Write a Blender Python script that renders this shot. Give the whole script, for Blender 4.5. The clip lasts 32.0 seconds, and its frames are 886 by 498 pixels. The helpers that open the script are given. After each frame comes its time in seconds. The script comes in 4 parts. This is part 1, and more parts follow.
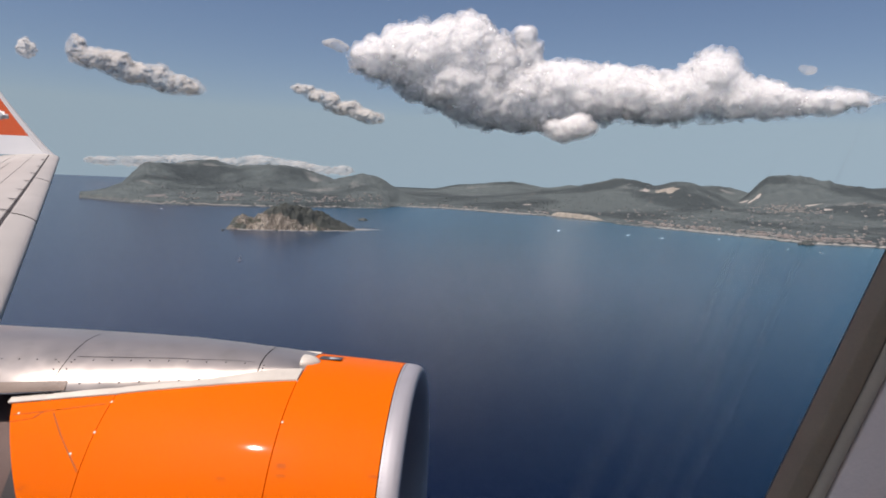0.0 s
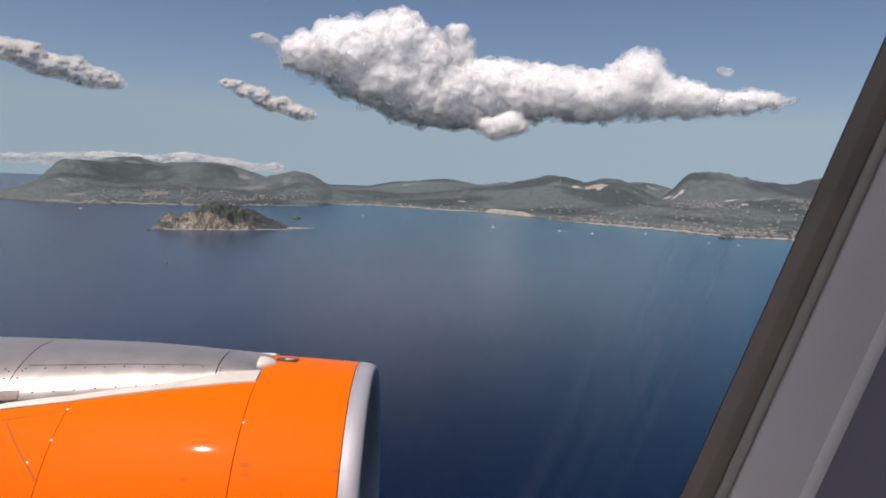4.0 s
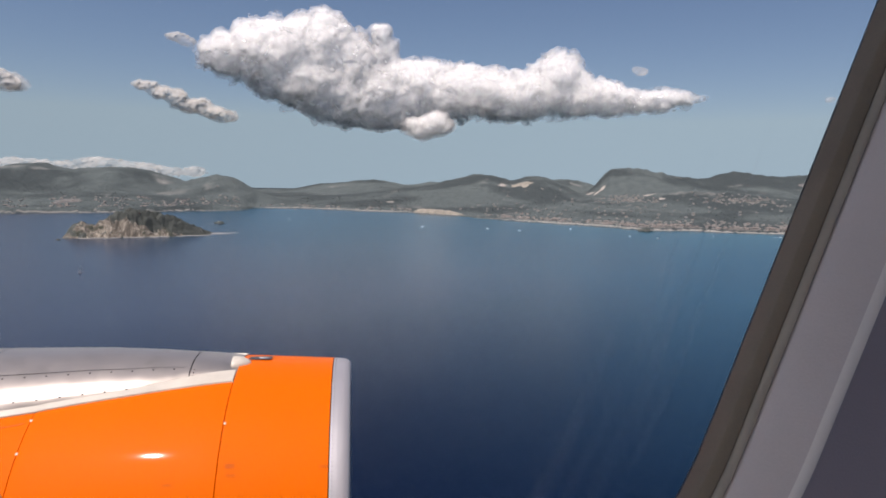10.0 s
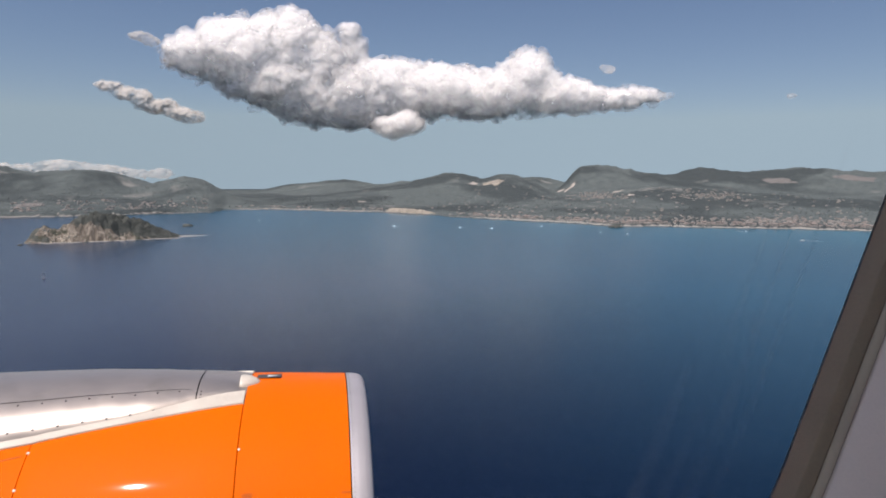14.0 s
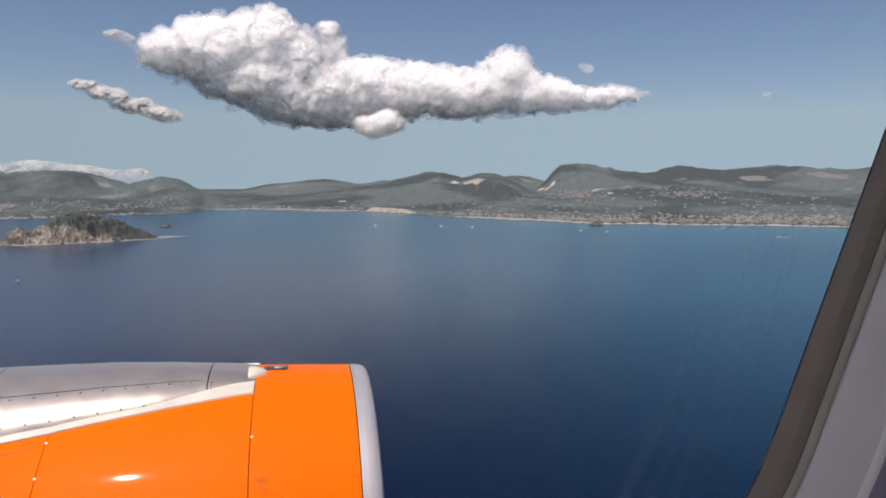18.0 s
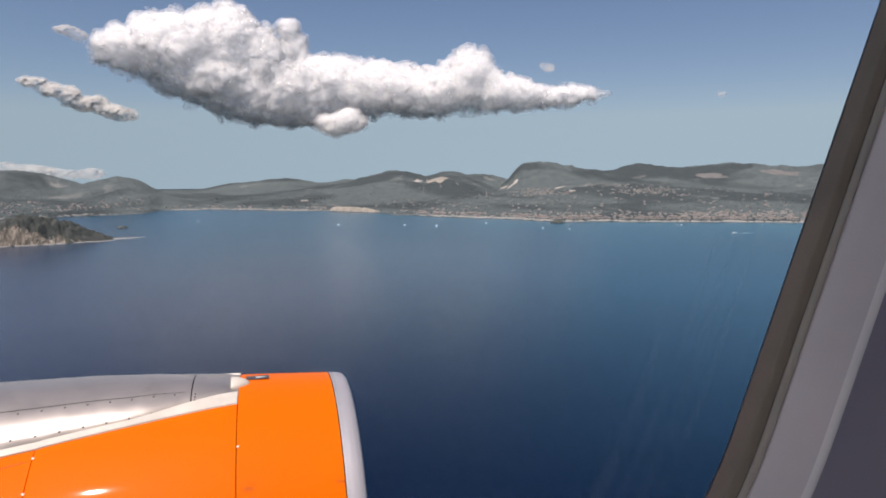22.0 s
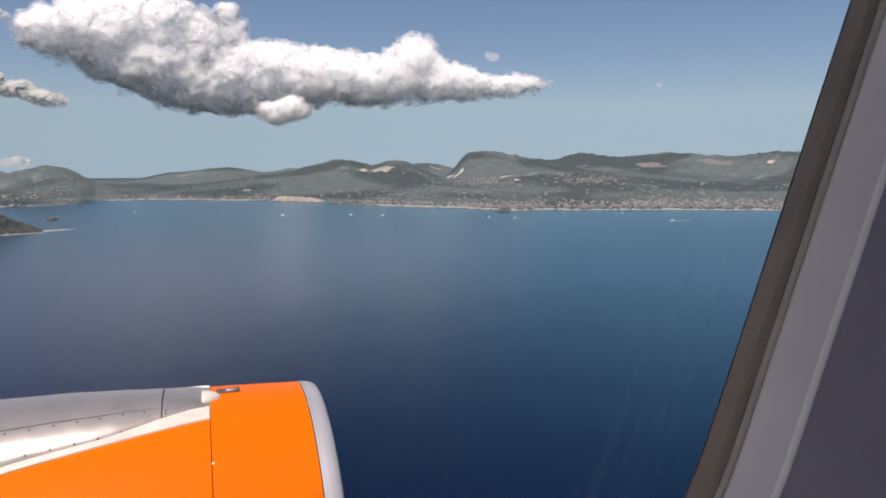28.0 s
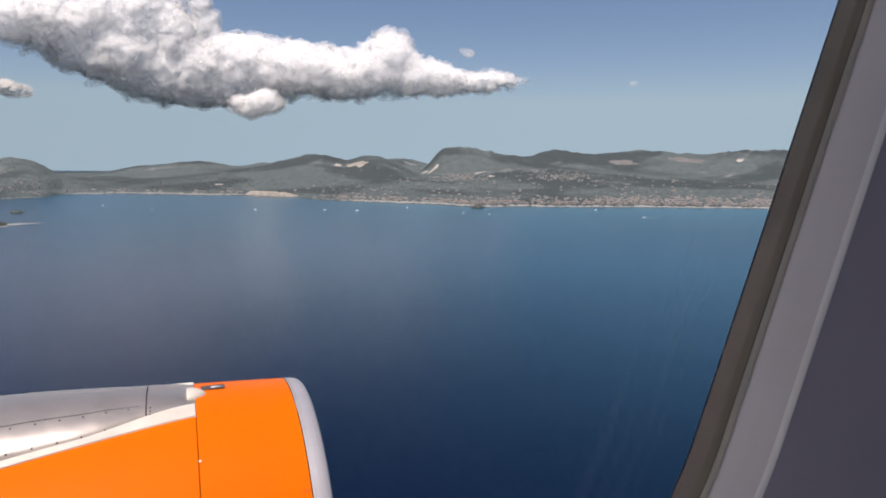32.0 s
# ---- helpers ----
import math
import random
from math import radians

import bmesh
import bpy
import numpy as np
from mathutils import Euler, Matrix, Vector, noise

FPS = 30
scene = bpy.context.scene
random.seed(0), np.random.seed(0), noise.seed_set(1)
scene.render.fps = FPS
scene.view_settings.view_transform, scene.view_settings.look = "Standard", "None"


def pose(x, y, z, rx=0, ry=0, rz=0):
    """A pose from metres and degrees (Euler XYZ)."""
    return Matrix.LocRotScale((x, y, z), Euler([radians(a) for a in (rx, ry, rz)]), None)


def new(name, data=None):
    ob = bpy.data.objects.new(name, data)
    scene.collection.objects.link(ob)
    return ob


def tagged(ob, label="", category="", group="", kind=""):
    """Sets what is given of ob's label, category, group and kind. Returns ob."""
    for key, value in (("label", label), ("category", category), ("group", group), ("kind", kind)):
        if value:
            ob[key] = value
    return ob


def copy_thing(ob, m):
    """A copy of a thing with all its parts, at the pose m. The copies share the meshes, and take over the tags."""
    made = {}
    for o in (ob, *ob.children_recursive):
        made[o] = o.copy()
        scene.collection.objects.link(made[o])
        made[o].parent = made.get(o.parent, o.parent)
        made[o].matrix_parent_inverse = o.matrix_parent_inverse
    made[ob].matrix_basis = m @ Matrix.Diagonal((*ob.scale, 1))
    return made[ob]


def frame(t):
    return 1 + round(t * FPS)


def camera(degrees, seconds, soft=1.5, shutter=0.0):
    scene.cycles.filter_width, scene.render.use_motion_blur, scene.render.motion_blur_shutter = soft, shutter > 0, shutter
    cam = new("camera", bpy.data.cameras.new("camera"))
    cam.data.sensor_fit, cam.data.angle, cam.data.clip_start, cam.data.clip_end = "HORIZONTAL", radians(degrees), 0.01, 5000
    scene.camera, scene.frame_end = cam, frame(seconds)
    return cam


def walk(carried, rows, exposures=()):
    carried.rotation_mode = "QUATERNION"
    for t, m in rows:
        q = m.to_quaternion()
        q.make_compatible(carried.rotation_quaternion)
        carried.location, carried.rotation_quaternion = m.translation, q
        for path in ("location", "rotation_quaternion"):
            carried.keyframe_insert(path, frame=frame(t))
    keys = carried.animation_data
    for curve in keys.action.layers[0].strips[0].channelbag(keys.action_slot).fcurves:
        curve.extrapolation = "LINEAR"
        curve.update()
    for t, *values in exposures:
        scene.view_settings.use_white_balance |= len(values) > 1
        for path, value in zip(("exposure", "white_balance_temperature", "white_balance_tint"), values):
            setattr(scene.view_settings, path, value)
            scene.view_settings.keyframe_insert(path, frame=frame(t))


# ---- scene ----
cam = camera(68.58, 32.0, soft=1.8)

# seconds, place, and the camera's turn, tilt and lean in degrees
ROWS = [
    (0.0, 0.523, 0.277, 109.948, 14.07, -6.45, -2.30),
    (0.5, 0.512, 0.258, 109.973, 13.68, -6.49, -2.19),
    (1.0, 0.517, 0.220, 110.001, 13.37, -6.52, -2.18),
    (1.5, 0.492, 0.217, 110.004, 13.08, -6.55, -2.20),
    (2.0, 0.495, 0.176, 110.002, 12.78, -6.58, -2.28),
    (2.5, 0.481, 0.123, 109.997, 12.29, -6.58, -2.35),
    (3.0, 0.482, 0.100, 109.997, 11.31, -6.56, -2.31),
    (3.5, 0.461, 0.070, 110.013, 9.85, -6.52, -2.26),
    (4.0, 0.459, 0.048, 110.004, 8.33, -6.47, -2.20),
    (4.5, 0.431, 0.046, 109.962, 6.94, -6.42, -2.15),
    (6.5, 0.319, 0.029, 109.974, 4.72, -6.32, -1.98),
    (7.0, 0.306, 0.028, 110.006, 4.34, -6.33, -1.82),
    (7.5, 0.278, 0.035, 109.989, 3.94, -6.33, -1.66),
    (8.0, 0.279, -0.011, 109.947, 3.58, -6.32, -1.54),
    (8.5, 0.248, -0.020, 109.889, 3.23, -6.31, -1.41),
    (9.0, 0.221, -0.027, 109.902, 2.86, -6.29, -1.31),
    (9.5, 0.176, -0.011, 109.926, 2.49, -6.27, -1.21),
    (10.0, 0.156, -0.003, 109.932, 2.12, -6.28, -1.10),
    (10.5, 0.122, 0.000, 109.935, 1.75, -6.27, -1.00),
    (11.0, 0.098, 0.004, 109.947, 1.37, -6.26, -0.90),
    (11.5, 0.060, 0.019, 109.933, 1.02, -6.26, -0.78),
    (12.0, 0.038, 0.029, 109.922, 0.67, -6.27, -0.67),
    (12.5, -0.001, 0.044, 109.932, 0.32, -6.28, -0.59),
    (13.0, -0.032, 0.069, 109.973, -0.02, -6.30, -0.52),
    (13.5, -0.094, 0.132, 109.991, -0.29, -6.32, -0.47),
    (14.0, -0.138, 0.177, 109.975, -0.33, -6.35, -0.41),
    (14.5, -0.157, 0.122, 109.935, -0.12, -6.37, -0.33),
    (16.5, -0.274, 0.231, 109.865, -0.76, -6.46, -0.22),
    (17.0, -0.278, 0.158, 109.891, -1.20, -6.43, -0.21),
    (17.5, -0.279, 0.092, 109.936, -1.61, -6.42, -0.19),
    (18.0, -0.268, 0.017, 109.958, -1.99, -6.42, -0.17),
    (18.5, -0.271, -0.044, 109.964, -2.38, -6.43, -0.12),
    (19.0, -0.276, -0.084, 110.008, -2.80, -6.44, -0.06),
    (19.5, -0.306, -0.077, 110.023, -3.24, -6.45, -0.02),
    (20.0, -0.319, -0.107, 110.038, -3.65, -6.47, 0.01),
    (20.5, -0.329, -0.126, 110.044, -4.04, -6.49, 0.05),
    (21.0, -0.336, -0.129, 110.063, -4.42, -6.50, 0.06),
    (21.5, -0.353, -0.136, 110.051, -4.82, -6.51, 0.05),
    (22.0, -0.359, -0.136, 110.061, -5.19, -6.55, 0.07),
    (22.5, -0.369, -0.133, 110.116, -5.55, -6.61, 0.10),
    (23.0, -0.388, -0.141, 110.176, -5.94, -6.66, 0.10),
    (23.5, -0.424, -0.106, 110.163, -6.35, -6.71, 0.06),
    (24.0, -0.451, -0.117, 110.161, -6.75, -6.77, 0.02),
    (24.5, -0.453, -0.126, 110.237, -7.15, -6.85, 0.01),
    (25.0, -0.451, -0.162, 110.320, -7.57, -6.95, -0.02),
    (25.5, -0.452, -0.171, 110.298, -7.97, -7.10, -0.03),
    (27.5, -0.520, -0.133, 110.157, -9.51, -7.46, 0.11),
    (28.0, -0.529, -0.146, 110.203, -9.92, -7.50, 0.03),
    (28.5, -0.527, -0.142, 110.221, -10.28, -7.56, 0.03),
    (29.0, -0.532, -0.143, 110.215, -10.56, -7.62, 0.02),
    (29.5, -0.531, -0.142, 110.200, -10.78, -7.66, -0.12),
    (30.0, -0.554, -0.117, 110.204, -11.01, -7.68, -0.29),
    (30.5, -0.557, -0.123, 110.224, -11.28, -7.72, -0.36),
    (31.0, -0.582, -0.126, 110.234, -11.56, -7.79, -0.36),
    (31.5, -0.592, -0.133, 110.236, -11.86, -7.84, -0.40),
    (32.0, -0.618, -0.139, 110.209, -12.20, -7.86, -0.50),
]
walk(cam, [(t, pose(x, y, z, 90 + tilt, 0, turn) @ pose(0, 0, 0, 0, 0, -lean)) for t, x, y, z, turn, tilt, lean in ROWS],
     [(0.0, 0.54, 6720, 18), (14.0, 0.59, 6720, 18), (32.0, 0.70, 6720, 18)])

# ---- world, sun, exposure ----
SUN_AZ, SUN_EL = radians(-150), radians(64)      # clockwise from +y, above the horizon
SUN = Vector((math.sin(SUN_AZ) * math.cos(SUN_EL), math.cos(SUN_AZ) * math.cos(SUN_EL), math.sin(SUN_EL)))

world = bpy.data.worlds.new("sky")
scene.world = world
world.use_nodes = True
wt = world.node_tree
wt.nodes.clear()
w_out = wt.nodes.new("ShaderNodeOutputWorld")
w_bg = wt.nodes.new("ShaderNodeBackground")
w_sky = wt.nodes.new("ShaderNodeTexSky")
w_sky.sky_type, w_sky.sun_disc = "NISHITA", False
w_sky.sun_elevation, w_sky.sun_rotation = SUN_EL, SUN_AZ
w_sky.air_density, w_sky.dust_density, w_sky.ozone_density = 1.0, 0.5, 3.6
w_geo = wt.nodes.new("ShaderNodeTexCoord")
w_sep = wt.nodes.new("ShaderNodeSeparateXYZ")
w_max = wt.nodes.new("ShaderNodeMath")
w_max.operation = "MAXIMUM"
w_max.inputs[1].default_value = 0.085
w_com = wt.nodes.new("ShaderNodeCombineXYZ")
wt.links.new(w_geo.outputs["Generated"], w_sep.inputs[0])
wt.links.new(w_sep.outputs["X"], w_com.inputs["X"])
wt.links.new(w_sep.outputs["Y"], w_com.inputs["Y"])
wt.links.new(w_sep.outputs["Z"], w_max.inputs[0])
wt.links.new(w_max.outputs[0], w_com.inputs["Z"])
wt.links.new(w_com.outputs[0], w_sky.inputs["Vector"])
wt.links.new(w_sky.outputs["Color"], w_bg.inputs["Color"])
w_bg.inputs["Strength"].default_value = 0.0545
wt.links.new(w_bg.outputs[0], w_out.inputs["Surface"])

sun_data = bpy.data.lights.new("sun", "SUN")
sun_data.energy, sun_data.angle, sun_data.color = 3.7, radians(0.53), (1.0, 0.95, 0.88)
sun = new("sun", sun_data)
sun.matrix_world = Matrix.Translation((0, 0, 400)) @ SUN.to_track_quat("Z", "Y").to_matrix().to_4x4()


# ---- materials ----
def nodes_of(name):
    m = bpy.data.materials.new(name)
    m.use_nodes = True
    return m, m.node_tree, m.node_tree.nodes["Principled BSDF"]


def node(tree, kind, **values):
    n = tree.nodes.new(kind)
    for key, value in values.items():
        n.inputs[key].default_value = value
    return n


def noise_node(tree, scale, detail=4.0, rough=0.55, coords=None, distortion=0.0):
    n = node(tree, "ShaderNodeTexNoise", Scale=scale, Detail=detail, Roughness=rough, Distortion=distortion)
    if coords is None:
        coords = tree.nodes.new("ShaderNodeTexCoord").outputs["Object"]
    tree.links.new(coords, n.inputs["Vector"])
    return n.outputs["Fac"]


def ramp(tree, source, stops):
    n = tree.nodes.new("ShaderNodeValToRGB")
    while len(n.color_ramp.elements) < len(stops):
        n.color_ramp.elements.new(0.5)
    for e, (at, c) in zip(n.color_ramp.elements, stops):
        e.position, e.color = at, (*c, 1) if len(c) == 3 else c
    tree.links.new(source, n.inputs["Fac"])
    return n.outputs["Color"]


def mixed(tree, fac, a, b, how="MIX"):
    n = tree.nodes.new("ShaderNodeMix")
    n.data_type, n.blend_type = "RGBA", how
    for socket, value in ((n.inputs[0], fac), (n.inputs[6], a), (n.inputs[7], b)):
        if hasattr(value, "is_output"):
            tree.links.new(value, socket)
        elif isinstance(value, (int, float)):
            socket.default_value = value
        else:
            socket.default_value = (*value, 1)
    return n.outputs[2]


def bump(tree, bsdf, height, strength, distance):
    n = node(tree, "ShaderNodeBump", Strength=strength, Distance=distance)
    tree.links.new(height, n.inputs["Height"])
    tree.links.new(n.outputs["Normal"], bsdf.inputs["Normal"])


def painted(name, colour, rough=0.3, metal=0.0, spread=0.12, grain=3.0, fine=60.0, relief=0.002, coat=0.0, coat_rough=0.06, grime=None, gloss=0.5):
    """A finished surface: colour with slow and fine variation, and a faint relief."""
    m, tree, bsdf = nodes_of(name)
    slow, quick = noise_node(tree, grain), noise_node(tree, fine, 6)
    dark = tuple(c * (1 - spread) for c in colour)
    lite = tuple(min(1, c * (1 + spread)) for c in colour)
    base = ramp(tree, slow, ((0.3, dark), (0.7, lite)))
    base = mixed(tree, 0.25, base, ramp(tree, quick, ((0.35, dark), (0.65, lite))))
    if grime:
        spots = ramp(tree, noise_node(tree, grain * 2.3, 8, 0.7), ((0.52, (0, 0, 0)), (0.75, (1, 1, 1))))
        base = mixed(tree, spots, base, grime)
    tree.links.new(base, bsdf.inputs["Base Color"])
    r = tree.nodes.new("ShaderNodeMapRange")
    r.inputs[3].default_value, r.inputs[4].default_value = rough * 0.75, min(1, rough * 1.3)
    tree.links.new(quick, r.inputs[0])
    tree.links.new(r.outputs[0], bsdf.inputs["Roughness"])
    bsdf.inputs["Metallic"].default_value = metal
    bsdf.inputs["Specular IOR Level"].default_value = gloss
    bsdf.inputs["Coat Weight"].default_value = coat
    bsdf.inputs["Coat Roughness"].default_value = coat_rough
    bump(tree, bsdf, quick, 0.3, relief)
    return m


ORANGE = painted("orange_gloss_paint", (0.70, 0.121, 0.0), 0.5, coat=0.16, coat_rough=0.045, spread=0.03, grain=1.6, relief=0.00001, gloss=0.03)
LIP_METAL = painted("inlet_lip_aluminium", (0.40, 0.39, 0.42), 0.5, metal=0.35, spread=0.08, grain=4, relief=0.0008)
PYLON_GREY = painted("pylon_grey_paint", (0.52, 0.465, 0.425), 0.31, metal=0.74, spread=0.05, grain=2.2, fine=9.0, relief=0.00008, grime=(0.44, 0.395, 0.35))
CREAM = painted("cream_seal_strip", (0.56, 0.52, 0.46), 0.4, spread=0.12, grain=8)
WING_GREY = painted("wing_grey_paint", (0.41, 0.385, 0.36), 0.5, metal=0.0, spread=0.08, grain=1.2, relief=0.001, grime=(0.35, 0.325, 0.30))
WHITE_PAINT = painted("white_gloss_paint", (0.62, 0.62, 0.62), 0.3, spread=0.04, coat=0.4)
WINGLET_ORANGE = painted("winglet_orange_paint", (0.52, 0.085, 0.012), 0.32, spread=0.05, coat=0.4)
POLISHED = painted("polished_leading_edge", (0.74, 0.70, 0.65), 0.3, metal=0.35, spread=0.05)
DARK_GAP = painted("dark_seam", (0.035, 0.03, 0.03), 0.7, spread=0.2)
SEAM = painted("panel_seam_sealant", (0.17, 0.05, 0.012), 0.6, spread=0.2)
DARK_OPENING = painted("pylon_opening_brown", (0.24, 0.185, 0.15), 0.5, spread=0.15, grain=6)
CORE = painted("core_cowl_brown_metal", (0.10, 0.062, 0.052), 0.6, metal=0.1, spread=0.2, grain=5)
RIVET = painted("dark_fastener_head", (0.10, 0.09, 0.09), 0.5, metal=0.5)
GASKET = painted("window_gasket_brown_rubber", (0.225, 0.182, 0.128), 0.75, spread=0.18, grain=3, fine=90, relief=0.004)
RETAINER = painted("window_retainer_beige_plastic", (0.42, 0.375, 0.295), 0.6, spread=0.1, grain=3)
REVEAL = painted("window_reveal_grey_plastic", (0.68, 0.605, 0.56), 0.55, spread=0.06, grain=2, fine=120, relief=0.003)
# lighter copy of the reveal plastic: light on the ridge put into colour
REVEAL_LIT = painted("reveal_rim_lit_plastic", (0.84, 0.78, 0.71), 0.45, spread=0.04, grain=2)
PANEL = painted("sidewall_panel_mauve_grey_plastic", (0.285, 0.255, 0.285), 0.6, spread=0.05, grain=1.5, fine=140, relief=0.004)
CABIN = painted("cabin_lining_pale_grey", (0.80, 0.79, 0.78), 0.7, spread=0.06)
HULL = painted("hull_grey_primer", (0.30, 0.30, 0.30), 0.35, spread=0.04)


def pane_material():
    m, tree, bsdf = nodes_of("window_acrylic_clear")
    tree.nodes.remove(bsdf)
    clear = tree.nodes.new("ShaderNodeBsdfTransparent")
    clear.inputs["Color"].default_value = (0.97, 0.975, 0.98, 1)
    gloss = node(tree, "ShaderNodeBsdfGlossy", Roughness=0.05)
    mix = tree.nodes.new("ShaderNodeMixShader")
    mix.inputs[0].default_value = 0.012
    tree.links.new(clear.outputs[0], mix.inputs[1])
    tree.links.new(gloss.outputs[0], mix.inputs[2])
    tree.links.new(mix.outputs[0], tree.nodes["Material Output"].inputs["Surface"])
    return m


PANE = pane_material()


def reflection_material():
    m, tree, bsdf = nodes_of("pane_reflection_film")
    clear = tree.nodes.new("ShaderNodeBsdfTransparent")
    # thin pale film that draws window reflections by its colour
    bsdf.inputs["Base Color"].default_value = (0.55, 0.6, 0.66, 1)
    bsdf.inputs["Roughness"].default_value = 0.6
    mix = tree.nodes.new("ShaderNodeMixShader")
    stretch = tree.nodes.new("ShaderNodeMapping")
    stretch.inputs["Scale"].default_value = (2.6, 2.6, 0.5)
    tree.links.new(tree.nodes.new("ShaderNodeTexCoord").outputs["Object"], stretch.inputs["Vector"])
    sheen = ramp(tree, noise_node(tree, 1.0, 5, 0.6, stretch.outputs[0]), ((0.28, (0, 0, 0)), (0.62, (0.085, 0.085, 0.085))))
    tree.links.new(sheen, mix.inputs[0])
    tree.links.new(clear.outputs[0], mix.inputs[1])
    tree.links.new(bsdf.outputs[0], mix.inputs[2])
    tree.links.new(mix.outputs[0], tree.nodes["Material Output"].inputs["Surface"])
    return m


REFLECTION = reflection_material()


def sea_material():
    m, tree, bsdf = nodes_of("sea_water")
    pos = tree.nodes.new("ShaderNodeNewGeometry").outputs["Position"]
    # shallow water off the beaches in the east of the bay
    sep = tree.nodes.new("ShaderNodeSeparateXYZ")
    tree.links.new(pos, sep.inputs[0])
    lane = noise_node(tree, 0.0035, 4, 0.6, pos, 0.6)
    deep = ramp(tree, lane, ((0.3, (0.0004, 0.0028, 0.015)), (0.7, (0.0008, 0.0048, 0.021))))
    shallow = ramp(tree, noise_node(tree, 0.012, 4, 0.6, pos), ((0.3, (0.007, 0.075, 0.12)), (0.7, (0.012, 0.10, 0.145))))
    def term(ax, ay, lo, hi):
        n = tree.nodes.new("ShaderNodeVectorMath")
        n.operation = "DOT_PRODUCT"
        tree.links.new(pos, n.inputs[0])
        n.inputs[1].default_value = (ax, ay, 0)
        r = tree.nodes.new("ShaderNodeMapRange")
        r.interpolation_type = "SMOOTHSTEP"
        r.inputs[1].default_value, r.inputs[2].default_value = lo, hi
        tree.links.new(n.outputs["Value"], r.inputs[0])
        return r.outputs[0]
    near_shore = term(0.32, 0.95, 900, 1600)
    east = term(1.0, -0.10, -700, 700)
    fac = tree.nodes.new("ShaderNodeMath")
    fac.operation = "MULTIPLY"
    tree.links.new(near_shore, fac.inputs[0])
    tree.links.new(east, fac.inputs[1])
    shelf = ramp(tree, lane, ((0.3, (0.0022, 0.047, 0.090)), (0.7, (0.0030, 0.060, 0.110))))
    over = tree.nodes.new("ShaderNodeMath")
    over.operation = "MULTIPLY"
    tree.links.new(term(0.75, 0.66, 60, 700), over.inputs[0])
    over.inputs[1].default_value = 0.85
    # paler water out to the west: sky reflection put into the base colour
    sky_sheen = ramp(tree, lane, ((0.3, (0.032, 0.041, 0.067)), (0.7, (0.040, 0.052, 0.082))))
    water = mixed(tree, term(-0.75, 0.66, 170, 570), deep, sky_sheen)
    water = mixed(tree, over.outputs[0], water, shelf)
    tree.links.new(mixed(tree, fac.outputs[0], water, shallow), bsdf.inputs["Base Color"])
    bsdf.inputs["Roughness"].default_value = 0.22
    bsdf.inputs["IOR"].default_value = 1.28
    waves = noise_node(tree, 0.25, 6, 0.6, pos, 0.3)
    swell = noise_node(tree, 0.03, 3, 0.5, pos, 0.5)
    both = tree.nodes.new("ShaderNodeMath")
    both.operation = "ADD"
    tree.links.new(waves, both.inputs[0])
    tree.links.new(swell, both.inputs[1])
    bump(tree, bsdf, both.outputs[0], 0.3, 0.9)
    return m


def land_material(name, plain, scrub, rock, bare_at=0.62, tilt=0.72):
    """Scrub and woods broken by bare ground, with rock where the slope is steep."""
    m, tree, bsdf = nodes_of(name)
    geo = tree.nodes.new("ShaderNodeNewGeometry")
    pos = geo.outputs["Position"]
    woods = ramp(tree, noise_node(tree, 0.035, 8, 0.65, pos), ((0.36, scrub), (0.60, plain)))
    fields = ramp(tree, noise_node(tree, 0.006, 6, 0.6, pos, 0.8), ((bare_at, (0, 0, 0)), (bare_at + 0.08, (1, 1, 1))))
    # broad darker patches put cloud shadow on the hills into the colour
    shaded_pines = ramp(tree, noise_node(tree, 0.0022, 5, 0.55, pos, 0.5), ((0.46, (0, 0, 0)), (0.56, (1, 1, 1))))
    woods = mixed(tree, shaded_pines, woods, tuple(0.72 * c for c in scrub))
    base = mixed(tree, fields, woods, tuple(0.55 * r + 0.45 * p for r, p in zip(rock, plain)))
    crowns = ramp(tree, noise_node(tree, 0.16, 4, 0.7, pos), ((0.42, (0.7, 0.72, 0.7)), (0.62, (1.18, 1.18, 1.15))))
    base = mixed(tree, 0.8, base, crowns, "MULTIPLY")
    sep = tree.nodes.new("ShaderNodeSeparateXYZ")
    tree.links.new(geo.outputs["Normal"], sep.inputs[0])
    jitter = tree.nodes.new("ShaderNodeMath")
    jitter.operation = "MULTIPLY_ADD"
    tree.links.new(noise_node(tree, 0.06, 6, 0.7, pos), jitter.inputs[0])
    jitter.inputs[1].default_value = 0.5
    tree.links.new(sep.outputs["Z"], jitter.inputs[2])
    steep = ramp(tree, jitter.outputs[0], ((tilt, (1, 1, 1)), (tilt + 0.14, (0, 0, 0))))
    streak = ramp(tree, noise_node(tree, 0.14, 7, 0.7, pos, 1.2), ((0.3, tuple(0.45 * c for c in rock)), (0.65, rock)))
    base = mixed(tree, steep, base, streak)
    tree.links.new(base, bsdf.inputs["Base Color"])
    bsdf.inputs["Roughness"].default_value = 0.95
    bsdf.inputs["Specular IOR Level"].default_value = 0.1
    bump(tree, bsdf, noise_node(tree, 0.12, 6, 0.7, pos), 0.8, 4.0)
    return m


SEA = sea_material()
# LAND is lightened towards blue-grey: distance haze put into the base colour
LAND = land_material("hazed_hill_ground", (0.118, 0.138, 0.138), (0.082, 0.099, 0.104), (0.26, 0.25, 0.24), 0.62, 0.72)
ISLE = land_material("island_scrub", (0.115, 0.122, 0.112), (0.090, 0.098, 0.092), (0.13, 0.12, 0.105), 0.78, 0.30)


